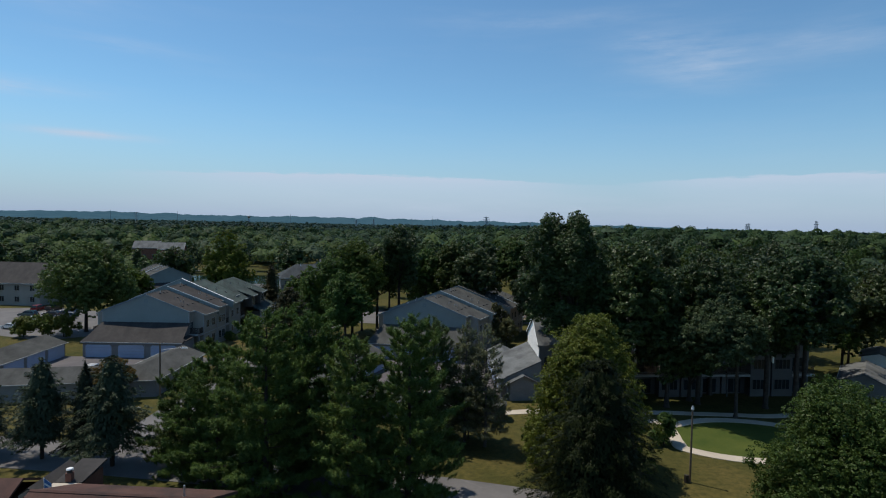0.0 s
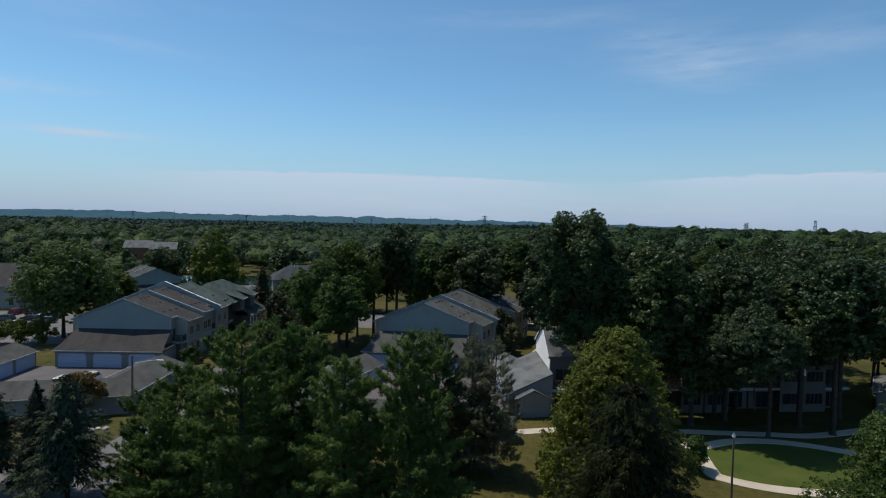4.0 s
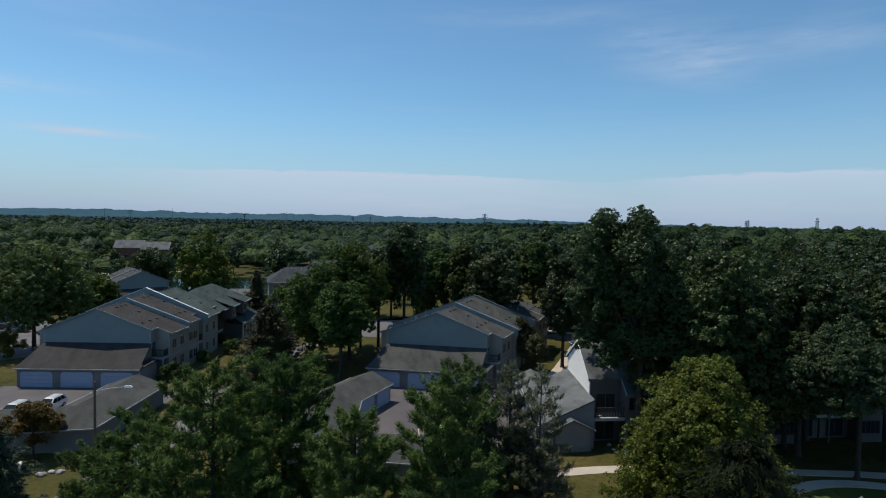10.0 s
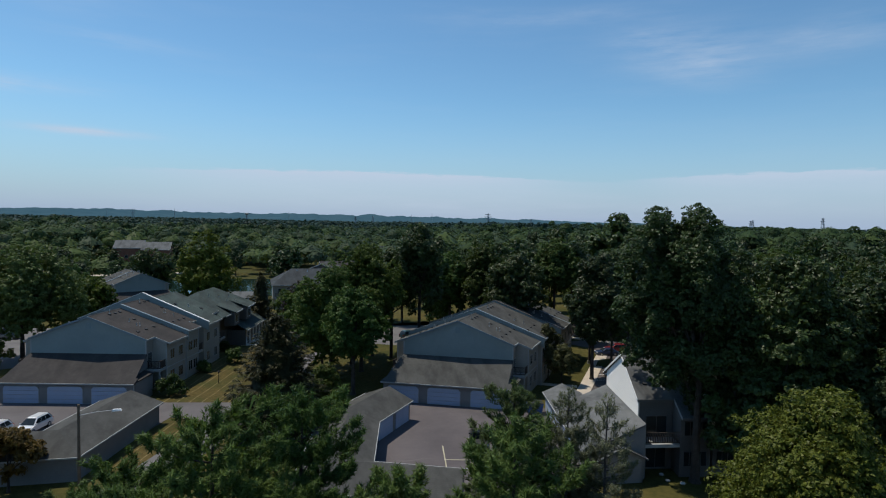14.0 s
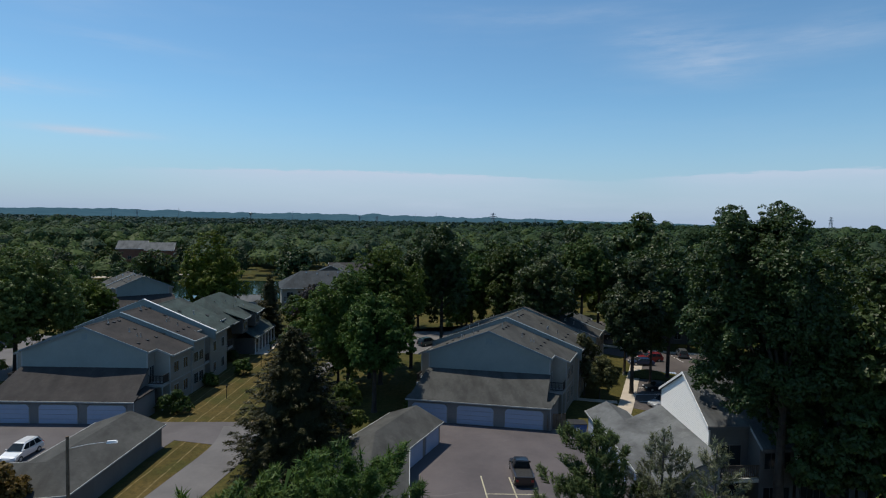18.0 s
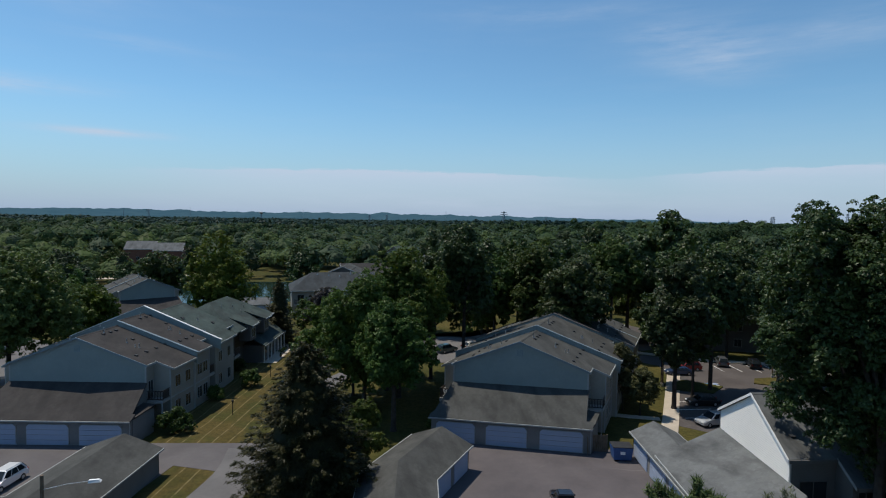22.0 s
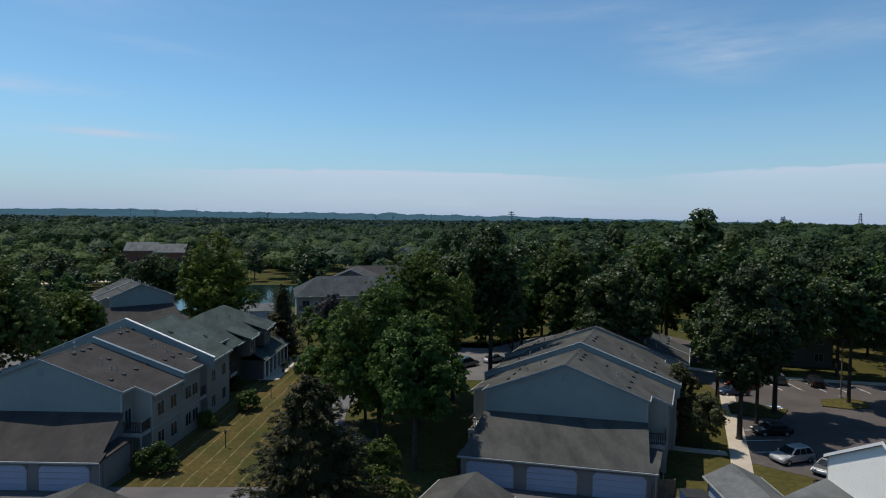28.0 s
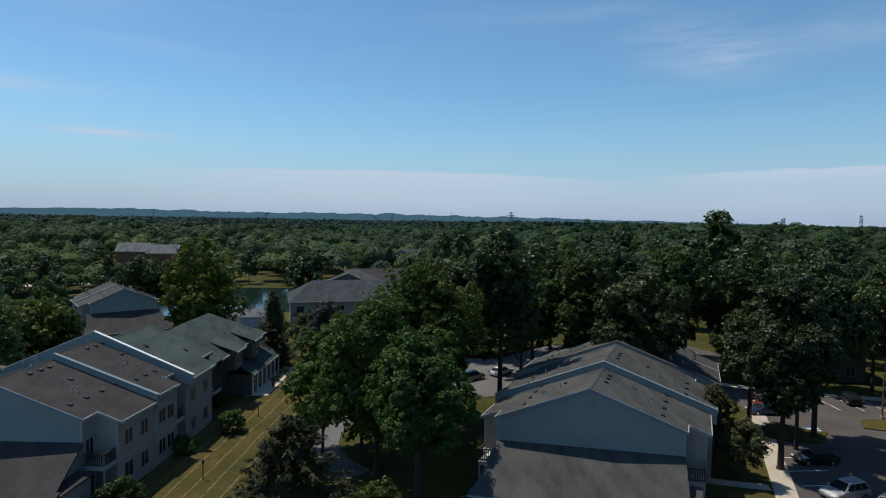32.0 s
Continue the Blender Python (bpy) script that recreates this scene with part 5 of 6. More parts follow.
for i, (x, y, h, r, low) in enumerate(((48.3, 89.4, 15.0, 4.2, 4.5), (48.0, 95.6, 14.0, 4.0, 4.0))):
    broad_tree("maple_tree", x, y, h, r, low, 110 + i, 16000, 0.34, 50, "oak_leaf", "dark tree with a bare trunk at the pavement", r0=0.2, limbs=5)
broad_tree("shade_tree", -36.5, 177.5, 12.5, 7.0, 0.6, 114, 9000, 0.6, 40, "oak_leaf", "dark round tree behind the far town house", r0=0.25)
broad_tree("shade_tree", -1.5, 197.0, 12.5, 6.0, 0.6, 113, 9000, 0.6, 40, "oak_leaf", "dark round tree at the edge of the pond", r0=0.25)
broad_tree("small_tree", 4.0, 77.0, 5.6, 2.7, 0.5, 17, 9000, 0.24, 22, "gold_green", "small yellow-green tree beside a garage", r0=0.1, limbs=4)
broad_tree("poplar_tree", -15.4, 129.5, 19.6, 5.6, 1.0, 18, 30000, 0.34, 76, "poplar_leaf", "tall yellow-green tree by the pond", r0=0.3, flat=1.4)
broad_tree("maple_tree", 20.4, 101.0, 21.5, 5.2, 8.5, 19, 30000, 0.32, 56, "oak_leaf", "tall dark tree behind the houses", r0=0.3)
broad_tree("maple_tree", 42.9, 85.6, 18.0, 4.0, 2.6, 20, 46000, 0.3, 80, "oak_leaf", "tall tree with bare trunk beside the parking lot", r0=0.3)
broad_tree("maple_tree", 52.6, 91.5, 19.0, 5.2, 7.0, 21, 24000, 0.36, 56, "oak_leaf", "tall dark tree on a grass island", r0=0.28)
broad_tree("maple_tree", 65.4, 93.4, 18.5, 5.0, 6.5, 51, 20000, 0.4, 54, "oak_leaf", "tall tree on a traffic island", r0=0.22)
broad_tree("plum_tree", 2.2, 128.0, 9.4, 4.6, 0.5, 22, 9000, 0.32, 24, "plum_leaf", "dark purple-leaved plum tree", r0=0.2)
broad_tree("ornamental_tree", 36.4, 86.4, 7.6, 2.7, 0.6, 23, 11000, 0.24, 24, "dry_leaf", "small olive-green tree at a house corner", r0=0.12)
broad_tree("ornamental_tree", 37.4, 84.2, 5.4, 2.2, 0.8, 24, 6000, 0.2, 18, "dry_leaf", "small dry yellowish tree beside the pavement", r0=0.09)
broad_tree("ornamental_tree", -21.4, 63.6, 4.9, 2.9, 0.8, 25, 6000, 0.27, 20, "gold_leaf", "small yellow-brown tree in front of a garage wall", r0=0.12)
broad_tree("maple_tree", -39.6, 112.0, 16.6, 9.0, 3.0, 26, 56000, 0.32, 110, "pale_leaf", "broad green tree beside the parking lot", r0=0.35)
broad_tree("linden_tree", -35.0, 129.0, 10.6, 5.2, 0.5, 29, 18000, 0.32, 50, "linden_leaf", "round yellow-green tree behind the town house", r0=0.2)
broad_tree("shade_tree", 85.0, 150.0, 24.5, 8.5, 6.0, 27, 7000, 0.9, 30, "oak_leaf", "tall tree standing above the wood", r0=0.4)
broad_tree("maple_tree", 17.8, 43.4, 6.4, 2.6, 1.2, 28, 5000, 0.28, 16, "bright_leaf", "small yellow-green tree under the pines", r0=0.1)
for i, (x, y, h, r, low) in enumerate(((38.5, 51.7, 15.0, 3.3, 0.3), (50.3, 50.6, 13.5, 3.0, 0.3), (41.2, 51.0, 20.4, 5.8, 1.0), (45.6, 48.8, 15.0, 4.6, 1.6), (50.5, 49.2, 19.0, 6.0, 7.5), (59.3, 42.8, 19.4, 6.6, 7.0), (65.5, 47.5, 19.0, 6.2, 6.5), (72.5, 41.0, 18.0, 6.2, 8.5), (69.5, 57.5, 20.0, 6.4, 3.0), (81.0, 47.0, 18.5, 6.0, 8.5), (55.0, 52.5, 18.5, 5.4, 3.0), (62.5, 51.5, 19.0, 5.6, 2.5), (58.0, 46.0, 17.0, 5.4, 7.5))):
    broad_tree("oak_tree", x, y, h, r, low, 30 + i, 36000, 0.3, 74, "oak_leaf", "tall dark shade tree before shaded balconies", r0=0.32, limbs=7)
for i, (x, y, s) in enumerate(((-14.2, 88.4, 1.0), (-8.0, 104.2, 0.9), (-10.6, 113.0, 0.6), (-11.8, 99.5, 0.6))):
    broad_tree("shrub", x, y, 2.3 * s, 1.8 * s, 0.0, 40 + i, 2800, 0.22, 16, "maple_leaf", "round clipped green shrub on the lawn edge", r0=0.05, limbs=3)
for i, (x, y, s) in enumerate(((-48.6, 107.6, 1.0), (-45.2, 107.2, 1.1), (-41.8, 107.0, 1.0))):
    broad_tree("shrub", x, y, 3.5 * s, 2.7 * s, 0.0, 130 + i, 5200, 0.28, 20, "gold_green", "yellow-green bush behind the garages", r0=0.08, limbs=3)
broad_tree("hedge_bush", 37.3, 37.6, 2.9, 1.9, 0.0, 48, 4200, 0.22, 12, "maple_leaf", "small green bush at a path bend", r0=0.05, limbs=3)

for i, (x, y, h, r, low, words) in enumerate(((-2.2, 34.2, 15.2, 4.7, 0.8, "large white pine with brushes of blue-green needles"), (1.2, 38.0, 14.2, 4.4, 0.8, "broad white pine with blue-green needles"), (-6.4, 38.4, 11.6, 4.6, 0.5, "spreading white pine with blue-green needles"), (-9.4, 42.4, 9.0, 3.7, 0.5, "low spreading white pine beside the street"), (4.6, 31.2, 13.4, 4.0, 0.8, "white pine with yellow-green lower boughs"),
                                              (8.9, 30.8, 15.2, 4.5, 0.8, "tall white pine with brushes of green needles"), (13.9, 43.4, 12.7, 3.9, 0.8, "slender grey-green pine at the edge of the garage court"))):
    needle_tree("pine_tree", x, y, h, words, pine_crown(h, r, low, 61 + i, M["olive_needle" if i == 6 else "pine_needle"], shape=0.42 if i < 2 else 0.55), low, 0.22)
needle_tree("dying_pine", 17.2, 42.7, 12.4, "sparse greyish half-dead pine", pine_crown(12.4, 3.1, 1.6, 75, M["grey_needle"], 10, 8.6, 23, 0.26, 0.66, 0.0), 2, 0.14, "grey_bark", 60)
needle_tree("dying_pine", 18.8, 40.9, 12.4, "sparse grey dead pine with bare twigs", pine_crown(12.4, 2.9, 1.6, 76, M["grey_needle"], 9, 7.4, 20, 0.26, 0.7, 0.0), 2, 0.14, "grey_bark", 70)
needle_tree("spruce_tree", -15.9, 43.2, 10.2, "blue-green spruce beside the street", conifer_crown(10.2, 4.3, 1.9, 77, 19, 14, 220, 0.25, M["spruce_needle"], 0.26, 0.66, 0.5, core=0.14), 1, 0.17)
needle_tree("spruce_tree", -22.6, 46.2, 9.4, "blue-green spruce beside the street", conifer_crown(9.4, 3.8, 1.9, 78, 18, 13, 210, 0.25, M["spruce_needle"], 0.26, 0.66, 0.5, core=0.14), 1, 0.16)
needle_tree("spruce_tree", -18.6, 45.0, 9.2, "slim dark spruce beside the street", conifer_crown(9.2, 2.7, 1.2, 79, 22, 13, 150, 0.25, M["spruce_needle"], 0.26, 0.8, 0.42, core=0.14), 1, 0.14)
needle_tree("spruce_tree", -28.5, 48.5, 8.4, "blue-green spruce beside the street", conifer_crown(8.4, 3.6, 1.6, 70, 17, 13, 190, 0.25, M["spruce_needle"], 0.26, 0.66, 0.5, core=0.14), 1, 0.15)
needle_tree("spruce_tree", -0.8, 69.8, 12.2, "broad dark brownish-green spruce beside the drive", conifer_crown(13.0, 5.9, 0.3, 71, 36, 22, 270, 0.29, M["dark_needle"], 0.04, 0.62, 0.34, core=0.5), 1, 0.2)
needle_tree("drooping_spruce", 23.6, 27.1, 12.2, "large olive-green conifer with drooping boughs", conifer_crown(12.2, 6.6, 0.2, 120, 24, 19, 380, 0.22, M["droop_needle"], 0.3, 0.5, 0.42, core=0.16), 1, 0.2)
needle_tree("spruce_tree", -5.6, 131.0, 11.6, "dark narrow spruce near the slate roofs", conifer_crown(11.6, 4.2, 0.3, 72, 26, 14, 90, 0.4, M["dark_needle"], 0.12, 0.62, 0.5), 1, 0.18)


# woods: a few trees built once, then planted many times
def planting():
    rng = random.Random(5)
    kinds = []
    for i, (h, r, low, leaf, n, size, lobes) in enumerate(((17, 5.8, 1, "maple_leaf", 2600, 0.7, 34), (19, 5.6, 1, "oak_leaf", 2600, 0.7, 34), (14, 5.4, 0.5, "maple_leaf", 2500, 0.66, 30), (18, 6.0, 1, "silver_leaf", 2600, 0.7, 34), (15, 5.0, 2, "bright_leaf", 2400, 0.66, 28), (20, 5.8, 1, "oak_leaf", 2600, 0.7, 36), (18, 5.8, 1, "oak_leaf", 9500, 0.38, 60), (17, 5.8, 1, "maple_leaf", 9500, 0.38, 60))):
        kinds.append((broad_tree("wood_tree", 0, -300 - 20 * i, h, r, low, 80 + i, n, size, lobes, leaf, "leafy green tree of the wood", r0=0.28, limbs=4, group="wood trees", per=18 if n > 5000 else 12, rough=0.26, spread=0.9), h))
    taken = []

    def free(x, y, gap):
        if ((x + 26) / 41) ** 2 + ((y - 207) / 30) ** 2 < 1: return False
        for (x0, x1, y0, y1) in KEEP_CLEAR:
            if x0 < x < x1 and y0 < y < y1: return False
        return all((x - a) ** 2 + (y - b) ** 2 > gap * gap for a, b in taken)

    used = set()

    def plant(x, y, k, s):
        if x > 30 and y < 125: k = 6 + k % 2
        src, h = kinds[k]
        slim = 0.84 if x > 30 else 1.0
        m = pose(x, y, 0, 0, 0, rng.uniform(0, 360)) @ Matrix.Diagonal((slim * s * rng.uniform(0.9, 1.15), slim * s * rng.uniform(0.9, 1.15), s * (rng.uniform(0.82, 1.1) if x > 30 else 1.0), 1))
        if k in used: ob = copy_thing(src, m)
        else:
            used.add(k)
            ob = src
        ob.matrix_basis = m
        taken.append((x, y))

    for x, y, k, s in SINGLE_TREES: plant(x, y, k, s)
    tries = 0
    while len(taken) < 298 and tries < 14000:
        tries += 1
        y = rng.uniform(60, 245)
        x = rng.uniform(-0.62 * (y + 20), 1.3 * (y + 4))
        if y < 143 and -45 < x < 26: continue
        if not free(x, y, 7.2 if x > 25 else 6.8): continue
        if any(a0 < x < a1 and b0 < y < b1 for a0, a1, b0, b1 in OPEN_GROUND): continue
        tall = 0.9 if x > 40 else 0.62
        plant(x, y, rng.randrange(6), tall * rng.uniform(0.8, 1.15))
    for k, (src, h) in enumerate(kinds):
        if k not in used: plant(60 + 9 * k, 210, k, 1.0)


OPEN_GROUND = [(-14, 26, 176, 215), (-120, -84, 232, 252)]
KEEP_CLEAR = [(-66, -34, 88, 106), (56, 88, 96, 122), (46, 60, 104, 122), (60, 94, 30, 62), (-62, -40, 100, 150), (-70, -44, 104, 150), (-44, -26, 140, 174), (-26, -8, 138, 172), (-44, -8, 176, 186), (-12, 28, 136, 176), (0, 36, 176, 204), (30, 48, 214, 236), (34, 60, 72, 106), (56, 90, 74, 104), (58, 72, 104, 124), (62, 82, 124, 140), (8, 48, 108, 134), (-90, -55, 140, 180), (-8, 30, 180, 200), (10, 52, 60, 112), (-80, -48, 250, 300)]
SINGLE_TREES = [(-66, 163, 2, 0.8), (9.5, 99.5, 4, 0.9), (13.5, 105.5, 1, 0.85), (5.0, 98, 2, 0.8), (-37, 126, 4, 0.7), (-37.5, 137, 2, 0.7), (-1.5, 137, 2, 0.5), (4, 139, 0, 0.45), (-5.5, 143, 2, 0.42), (9, 143, 2, 0.5), (8.5, 134, 4, 0.55), (-34, 178, 0, 0.75),
                (74, 125, 5, 0.95), (81, 123, 1, 0.95), (88, 119, 0, 1.0), (88, 107, 0, 0.95), (95, 103, 3, 0.95), (92, 114, 1, 1.0), (99, 96, 0, 1.0), (96, 88, 5, 1.0), (94, 80, 1, 0.95), (56, 70.5, 5, 1.0), (64, 68, 0, 1.0), (68, 66, 3, 1.05), (76, 62, 1, 1.05), (84, 58, 5, 1.0), (92, 52, 1, 1.0), (66, 60, 2, 0.95), (90, 62, 0, 1.0), (97, 58, 5, 1.0), (100, 66, 1, 1.0), (74, 72, 1, 1.0), (84, 70, 5, 1.0), (30, 120, 0, 0.95), (40, 116, 5, 0.95), (37, 108, 0, 0.85)]
planting()


def canopy(x, y):
    """How tall the trees stand: rows and groups of taller trees, low growth before the brick houses, dark tall banks behind the pond."""
    f = np.clip((x / y - 0.12) / 0.35, 0, 1)
    f = f * f * (3 - 2 * f)
    rows = np.array([noise.noise((a * 0.004, b * 0.009, 2.0)) + 0.6 * noise.noise((a * 0.014, b * 0.022, 4.0)) for a, b in zip(x, y)])
    h = (10.4 + 4.2 * f) * (1 + 0.75 * rows)
    h = np.where((y > 228) & (y < 290) & (x > -22) & (x < 60), np.maximum(h, 11.5), h)
    h = np.where((y > 215) & (y < 296) & (x > -80) & (x < -34), np.minimum(h, 7.4), h)
    return np.clip(h, 4.5, 19), rows


def far_woods():
    """The wooded plain: many small crowns of leaf sprays, finer near and coarser far, out to the hills."""
    rng = np.random.default_rng(9)
    shells = {}
    for level in (1, 2, 3):
        ico = bmesh.new()
        bmesh.ops.create_icosphere(ico, subdivisions=level, radius=1.0)
        tris = np.array([[v.co[:] for v in f.verts] for f in ico.faces])
        shells[level] = tris[np.min(tris[:, :, 2], axis=1) > -0.35]
        ico.free()
    for name, y0, y1, count, n, leaf, wide, level, tints, words in FAR_BANDS:
        y = np.sqrt(rng.uniform(y0 ** 2, y1 ** 2, count))
        x = -0.72 * y + rng.uniform(0, 1, count) * (2.04 * y + 20)
        keep = (((x + 26) / 41) ** 2 + ((y - 207) / 31) ** 2 > 1) & ((y > 212) | (x > 30 + 0.28 * y))
        for a0, a1, b0, b1 in KEEP_CLEAR + OPEN_GROUND: keep &= ~((x > a0 - 4) & (x < a1 + 4) & (y > b0 - 4) & (y < b1 + 4))
        x, y = x[keep], y[keep]
        c = len(x)
        h, rows = canopy(x, y)
        h = h * rng.uniform(0.74, 1.36, c)
        r = rng.uniform(0.75, 1.25, c) ** 2 * wide
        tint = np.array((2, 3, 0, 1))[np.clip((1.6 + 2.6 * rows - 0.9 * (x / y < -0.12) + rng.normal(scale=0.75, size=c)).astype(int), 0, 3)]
        bumps = ball(rng, c * 13).reshape(c, 13, 3)
        bumps[:, :, 2] = np.abs(bumps[:, :, 2]) * 0.9
        w = ball(rng, c * n).reshape(c, n, 3)
        w[:, :, 2] = np.abs(w[:, :, 2]) * 1.15 - 0.15
        near = np.clip(np.max(np.einsum("cnk,cbk->cnb", w, bumps), axis=2), 0, 1)
        swell = 0.74 + 0.3 * near ** 7 + rng.normal(scale=0.02, size=(c, n))
        size3 = np.stack([r, r, np.minimum(h * 0.55, r * 1.1)], 1)
        base = np.stack([x, y, h - size3[:, 2]], 1)
        place = base[:, None] + w * size3[:, None] * swell[:, :, None]
        normal = w + np.array([0, 0, 0.2]) + rng.normal(scale=0.09, size=(c, n, 3))
        cores, core_tint = None, []
        if level:
            shell = shells[level]
            lump = 0.69 + 0.3 * np.clip(np.max(np.einsum("vk,cbk->cvb", shell.reshape(-1, 3), bumps), axis=2), 0, 1) ** 7
            cores = (base[:, None] + shell.reshape(-1, 3)[None] * size3[:, None] * lump[:, :, None]).reshape(-1, 3, 3)
            core_tint = [np.repeat(tint, len(shell))]
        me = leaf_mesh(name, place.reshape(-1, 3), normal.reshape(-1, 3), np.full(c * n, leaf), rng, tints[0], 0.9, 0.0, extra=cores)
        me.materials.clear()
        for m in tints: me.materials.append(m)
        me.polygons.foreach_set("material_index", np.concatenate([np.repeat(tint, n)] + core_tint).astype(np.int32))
        tagged(attach(name, me), words, "woods", kind="stuff" if y0 < 700 else "structure")


def far_leaves(name, tones):
    return [leafy(name + "_" + n, a, b, 0.15, 0.03, 0.14, 0.1) for n, a, b in tones]


NEAR_TONES = far_leaves("wood", (("green", (0.02, 0.04, 0.016), (0.052, 0.08, 0.034)), ("dark", (0.012, 0.026, 0.011), (0.033, 0.054, 0.024)), ("light", (0.032, 0.054, 0.018), (0.074, 0.104, 0.038)), ("grey", (0.025, 0.043, 0.024), (0.058, 0.082, 0.048))))
# leaves of the farthest bands, with air haze painted in as bluer green
HAZED_TONES = far_leaves("plain", (("green", (0.019, 0.041, 0.036), (0.037, 0.068, 0.057)), ("dark", (0.014, 0.032, 0.03), (0.027, 0.052, 0.047)), ("light", (0.026, 0.048, 0.038), (0.047, 0.076, 0.058)), ("grey", (0.022, 0.045, 0.044), (0.042, 0.07, 0.066))))
# name, nearest and farthest y, crowns, sprays a crown, spray size, crown radius, fineness of the core, leaves, label
FAR_BANDS = [("far_woods", 118, 212, 330, 300, 0.8, 5.2, 2, NEAR_TONES, "dense leafy woods east of the parking lot"), ("far_woods", 212, 430, 2200, 190, 1.05, 5.4, 1, NEAR_TONES, "leafy green woods round the pond and houses"), ("far_woods", 430, 820, 3800, 60, 1.9, 6.4, 1, NEAR_TONES, "wide green wooded plain beyond the houses"),
             ("backdrop_woods", 820, 1650, 9000, 18, 5.0, 8.5, 0, HAZED_TONES, "woods far off on the plain, leaves tinted with haze"), ("backdrop_woods", 1650, 3400, 11000, 9, 7.5, 11.0, 0, HAZED_TONES, "woods far off below the hills, leaves tinted with haze")]
far_woods()


def hills():
    """The low wooded ridge on the horizon, its haze painted into the colour."""
    verts, faces = [], []
    xs = np.linspace(-3600, 4800, 520)
    for i, x in enumerate(xs):
        top = 56 + 11 * noise.noise((x * 0.0012, 3.1, 0)) + 9 * noise.noise((x * 0.008, 7.7, 0)) - max(0, (x - 1300)) * 0.014 + 7.0 * noise.noise((x * 0.03, 1.7, 0))
        verts += [(x, 3350, 0), (x, 3900, top * 0.62), (x, 4300, max(top, 12))]
        if i:
            a = 3 * i
            faces += [(a - 3, a, a + 1, a - 2), (a - 2, a + 1, a + 2, a - 1)]
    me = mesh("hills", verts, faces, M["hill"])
    tagged(attach("backdrop", me), "low wooded hills on the horizon, haze painted blue-green", "hills", kind="structure")


hills()

# ---------------------------------------------------------------- vehicles and street furniture


def vehicle(name, x, y, yaw, colour, label, kind="suv"):
    """A parked car, its nose towards local +x."""
    root = thing(name, x, y, yaw, 0, label, "car", "parked cars")
    root.matrix_basis = root.matrix_basis @ Matrix.Scale(0.86, 4)
    L, W, belt, top = {"suv": (4.7, 1.85, 1.0, 1.68), "van": (4.8, 1.9, 1.02, 1.74), "sedan": (4.7, 1.8, 0.92, 1.42), "pickup": (5.6, 1.95, 1.1, 1.85)}[kind]
    body = [(-L / 2, 0.42), (-L / 2 + 0.1, belt - 0.05), (L / 2 - 1.25, belt), (L / 2 - 0.3, belt - 0.14), (L / 2 - 0.04, belt - 0.34), (L / 2, 0.5), (L / 2 - 0.1, 0.28), (-L / 2 + 0.1, 0.28)]
    bm = bmesh.new()
    solid(bm, [(a, -W / 2, b) for a, b in body], [(a, W / 2, b) for a, b in body])
    bmesh.ops.bevel(bm, geom=bm.edges[:], offset=0.1, segments=3, affect="EDGES")
    part("body", bm, colour, root)
    if kind == "pickup": cab = [(-0.55, belt - 0.04), (-0.4, top), (0.75, top), (1.35, belt - 0.04)]
    elif kind == "sedan": cab = [(-L / 2 + 0.45, belt - 0.04), (-L / 2 + 1.15, top), (0.45, top), (1.25, belt - 0.04)]
    else: cab = [(-L / 2 + 0.1, belt - 0.04), (-L / 2 + 0.62, top), (0.3, top), (1.25, belt - 0.04)]
    bm, g = bmesh.new(), bmesh.new()
    inset = {belt - 0.04: 0.05, top: 0.3}
    solid(bm, [(a, -W / 2 + inset[b], b) for a, b in cab], [(a, W / 2 - inset[b], b) for a, b in cab])
    bmesh.ops.bevel(bm, geom=bm.edges[:], offset=0.09, segments=3, affect="EDGES")
    part("cabin", bm, colour, root)
    (a0, b0), (a1, b1), (a2, b2), (a3, b3) = cab
    for s in (-1, 1):
        yb, yt = s * (W / 2 - 0.075), s * (W / 2 - 0.262)
        q = [(a0 + 0.35, yb, b0 + 0.1), (a1 + 0.22, yt, b1 - 0.12), (a2 - 0.05, yt, b1 - 0.12), (a3 - 0.3, yb, b0 + 0.1)]
        at = lambda u, v: tuple(q[0][k] * (1 - u) * (1 - v) + q[3][k] * u * (1 - v) + q[1][k] * (1 - u) * v + q[2][k] * u * v for k in range(3))
        for u0, u1 in ((0.0, 0.3), (0.34, 0.64), (0.68, 1.0)):
            pane = [at(u0, 0), at(u0, 1), at(u1, 1), at(u1, 0)]
            part("side_window", solid(bmesh.new(), [(a, b - s * 0.01, c) for a, b, c in pane], [(a, b + s * 0.02, c) for a, b, c in pane]), M["glass"], root)
        part("mirror", box(q[3][0] - 0.12, q[3][0] + 0.02, min(s * (W / 2 - 0.03), s * (W / 2 + 0.14)), max(s * (W / 2 - 0.03), s * (W / 2 + 0.14)), belt + 0.02, belt + 0.16), colour, root)
    for (xa, za), (xb, zb), s in ((cab[3], cab[2], 1), (cab[0], cab[1], -1)):
        q = [(xa - 0.12 * (xa - xb), -W / 2 + 0.16, za + 0.12 * (zb - za)), (xa - 0.12 * (xa - xb), W / 2 - 0.16, za + 0.12 * (zb - za)), (xb + 0.1 * (xa - xb), W / 2 - 0.36, zb - 0.1 * (zb - za)), (xb + 0.1 * (xa - xb), -W / 2 + 0.36, zb - 0.1 * (zb - za))]
        part("windscreen" if s > 0 else "rear_window", solid(bmesh.new(), [(a - s * 0.01, b, c - 0.01) for a, b, c in q], [(a + s * 0.022, b, c + 0.022) for a, b, c in q]), M["glass"], root)
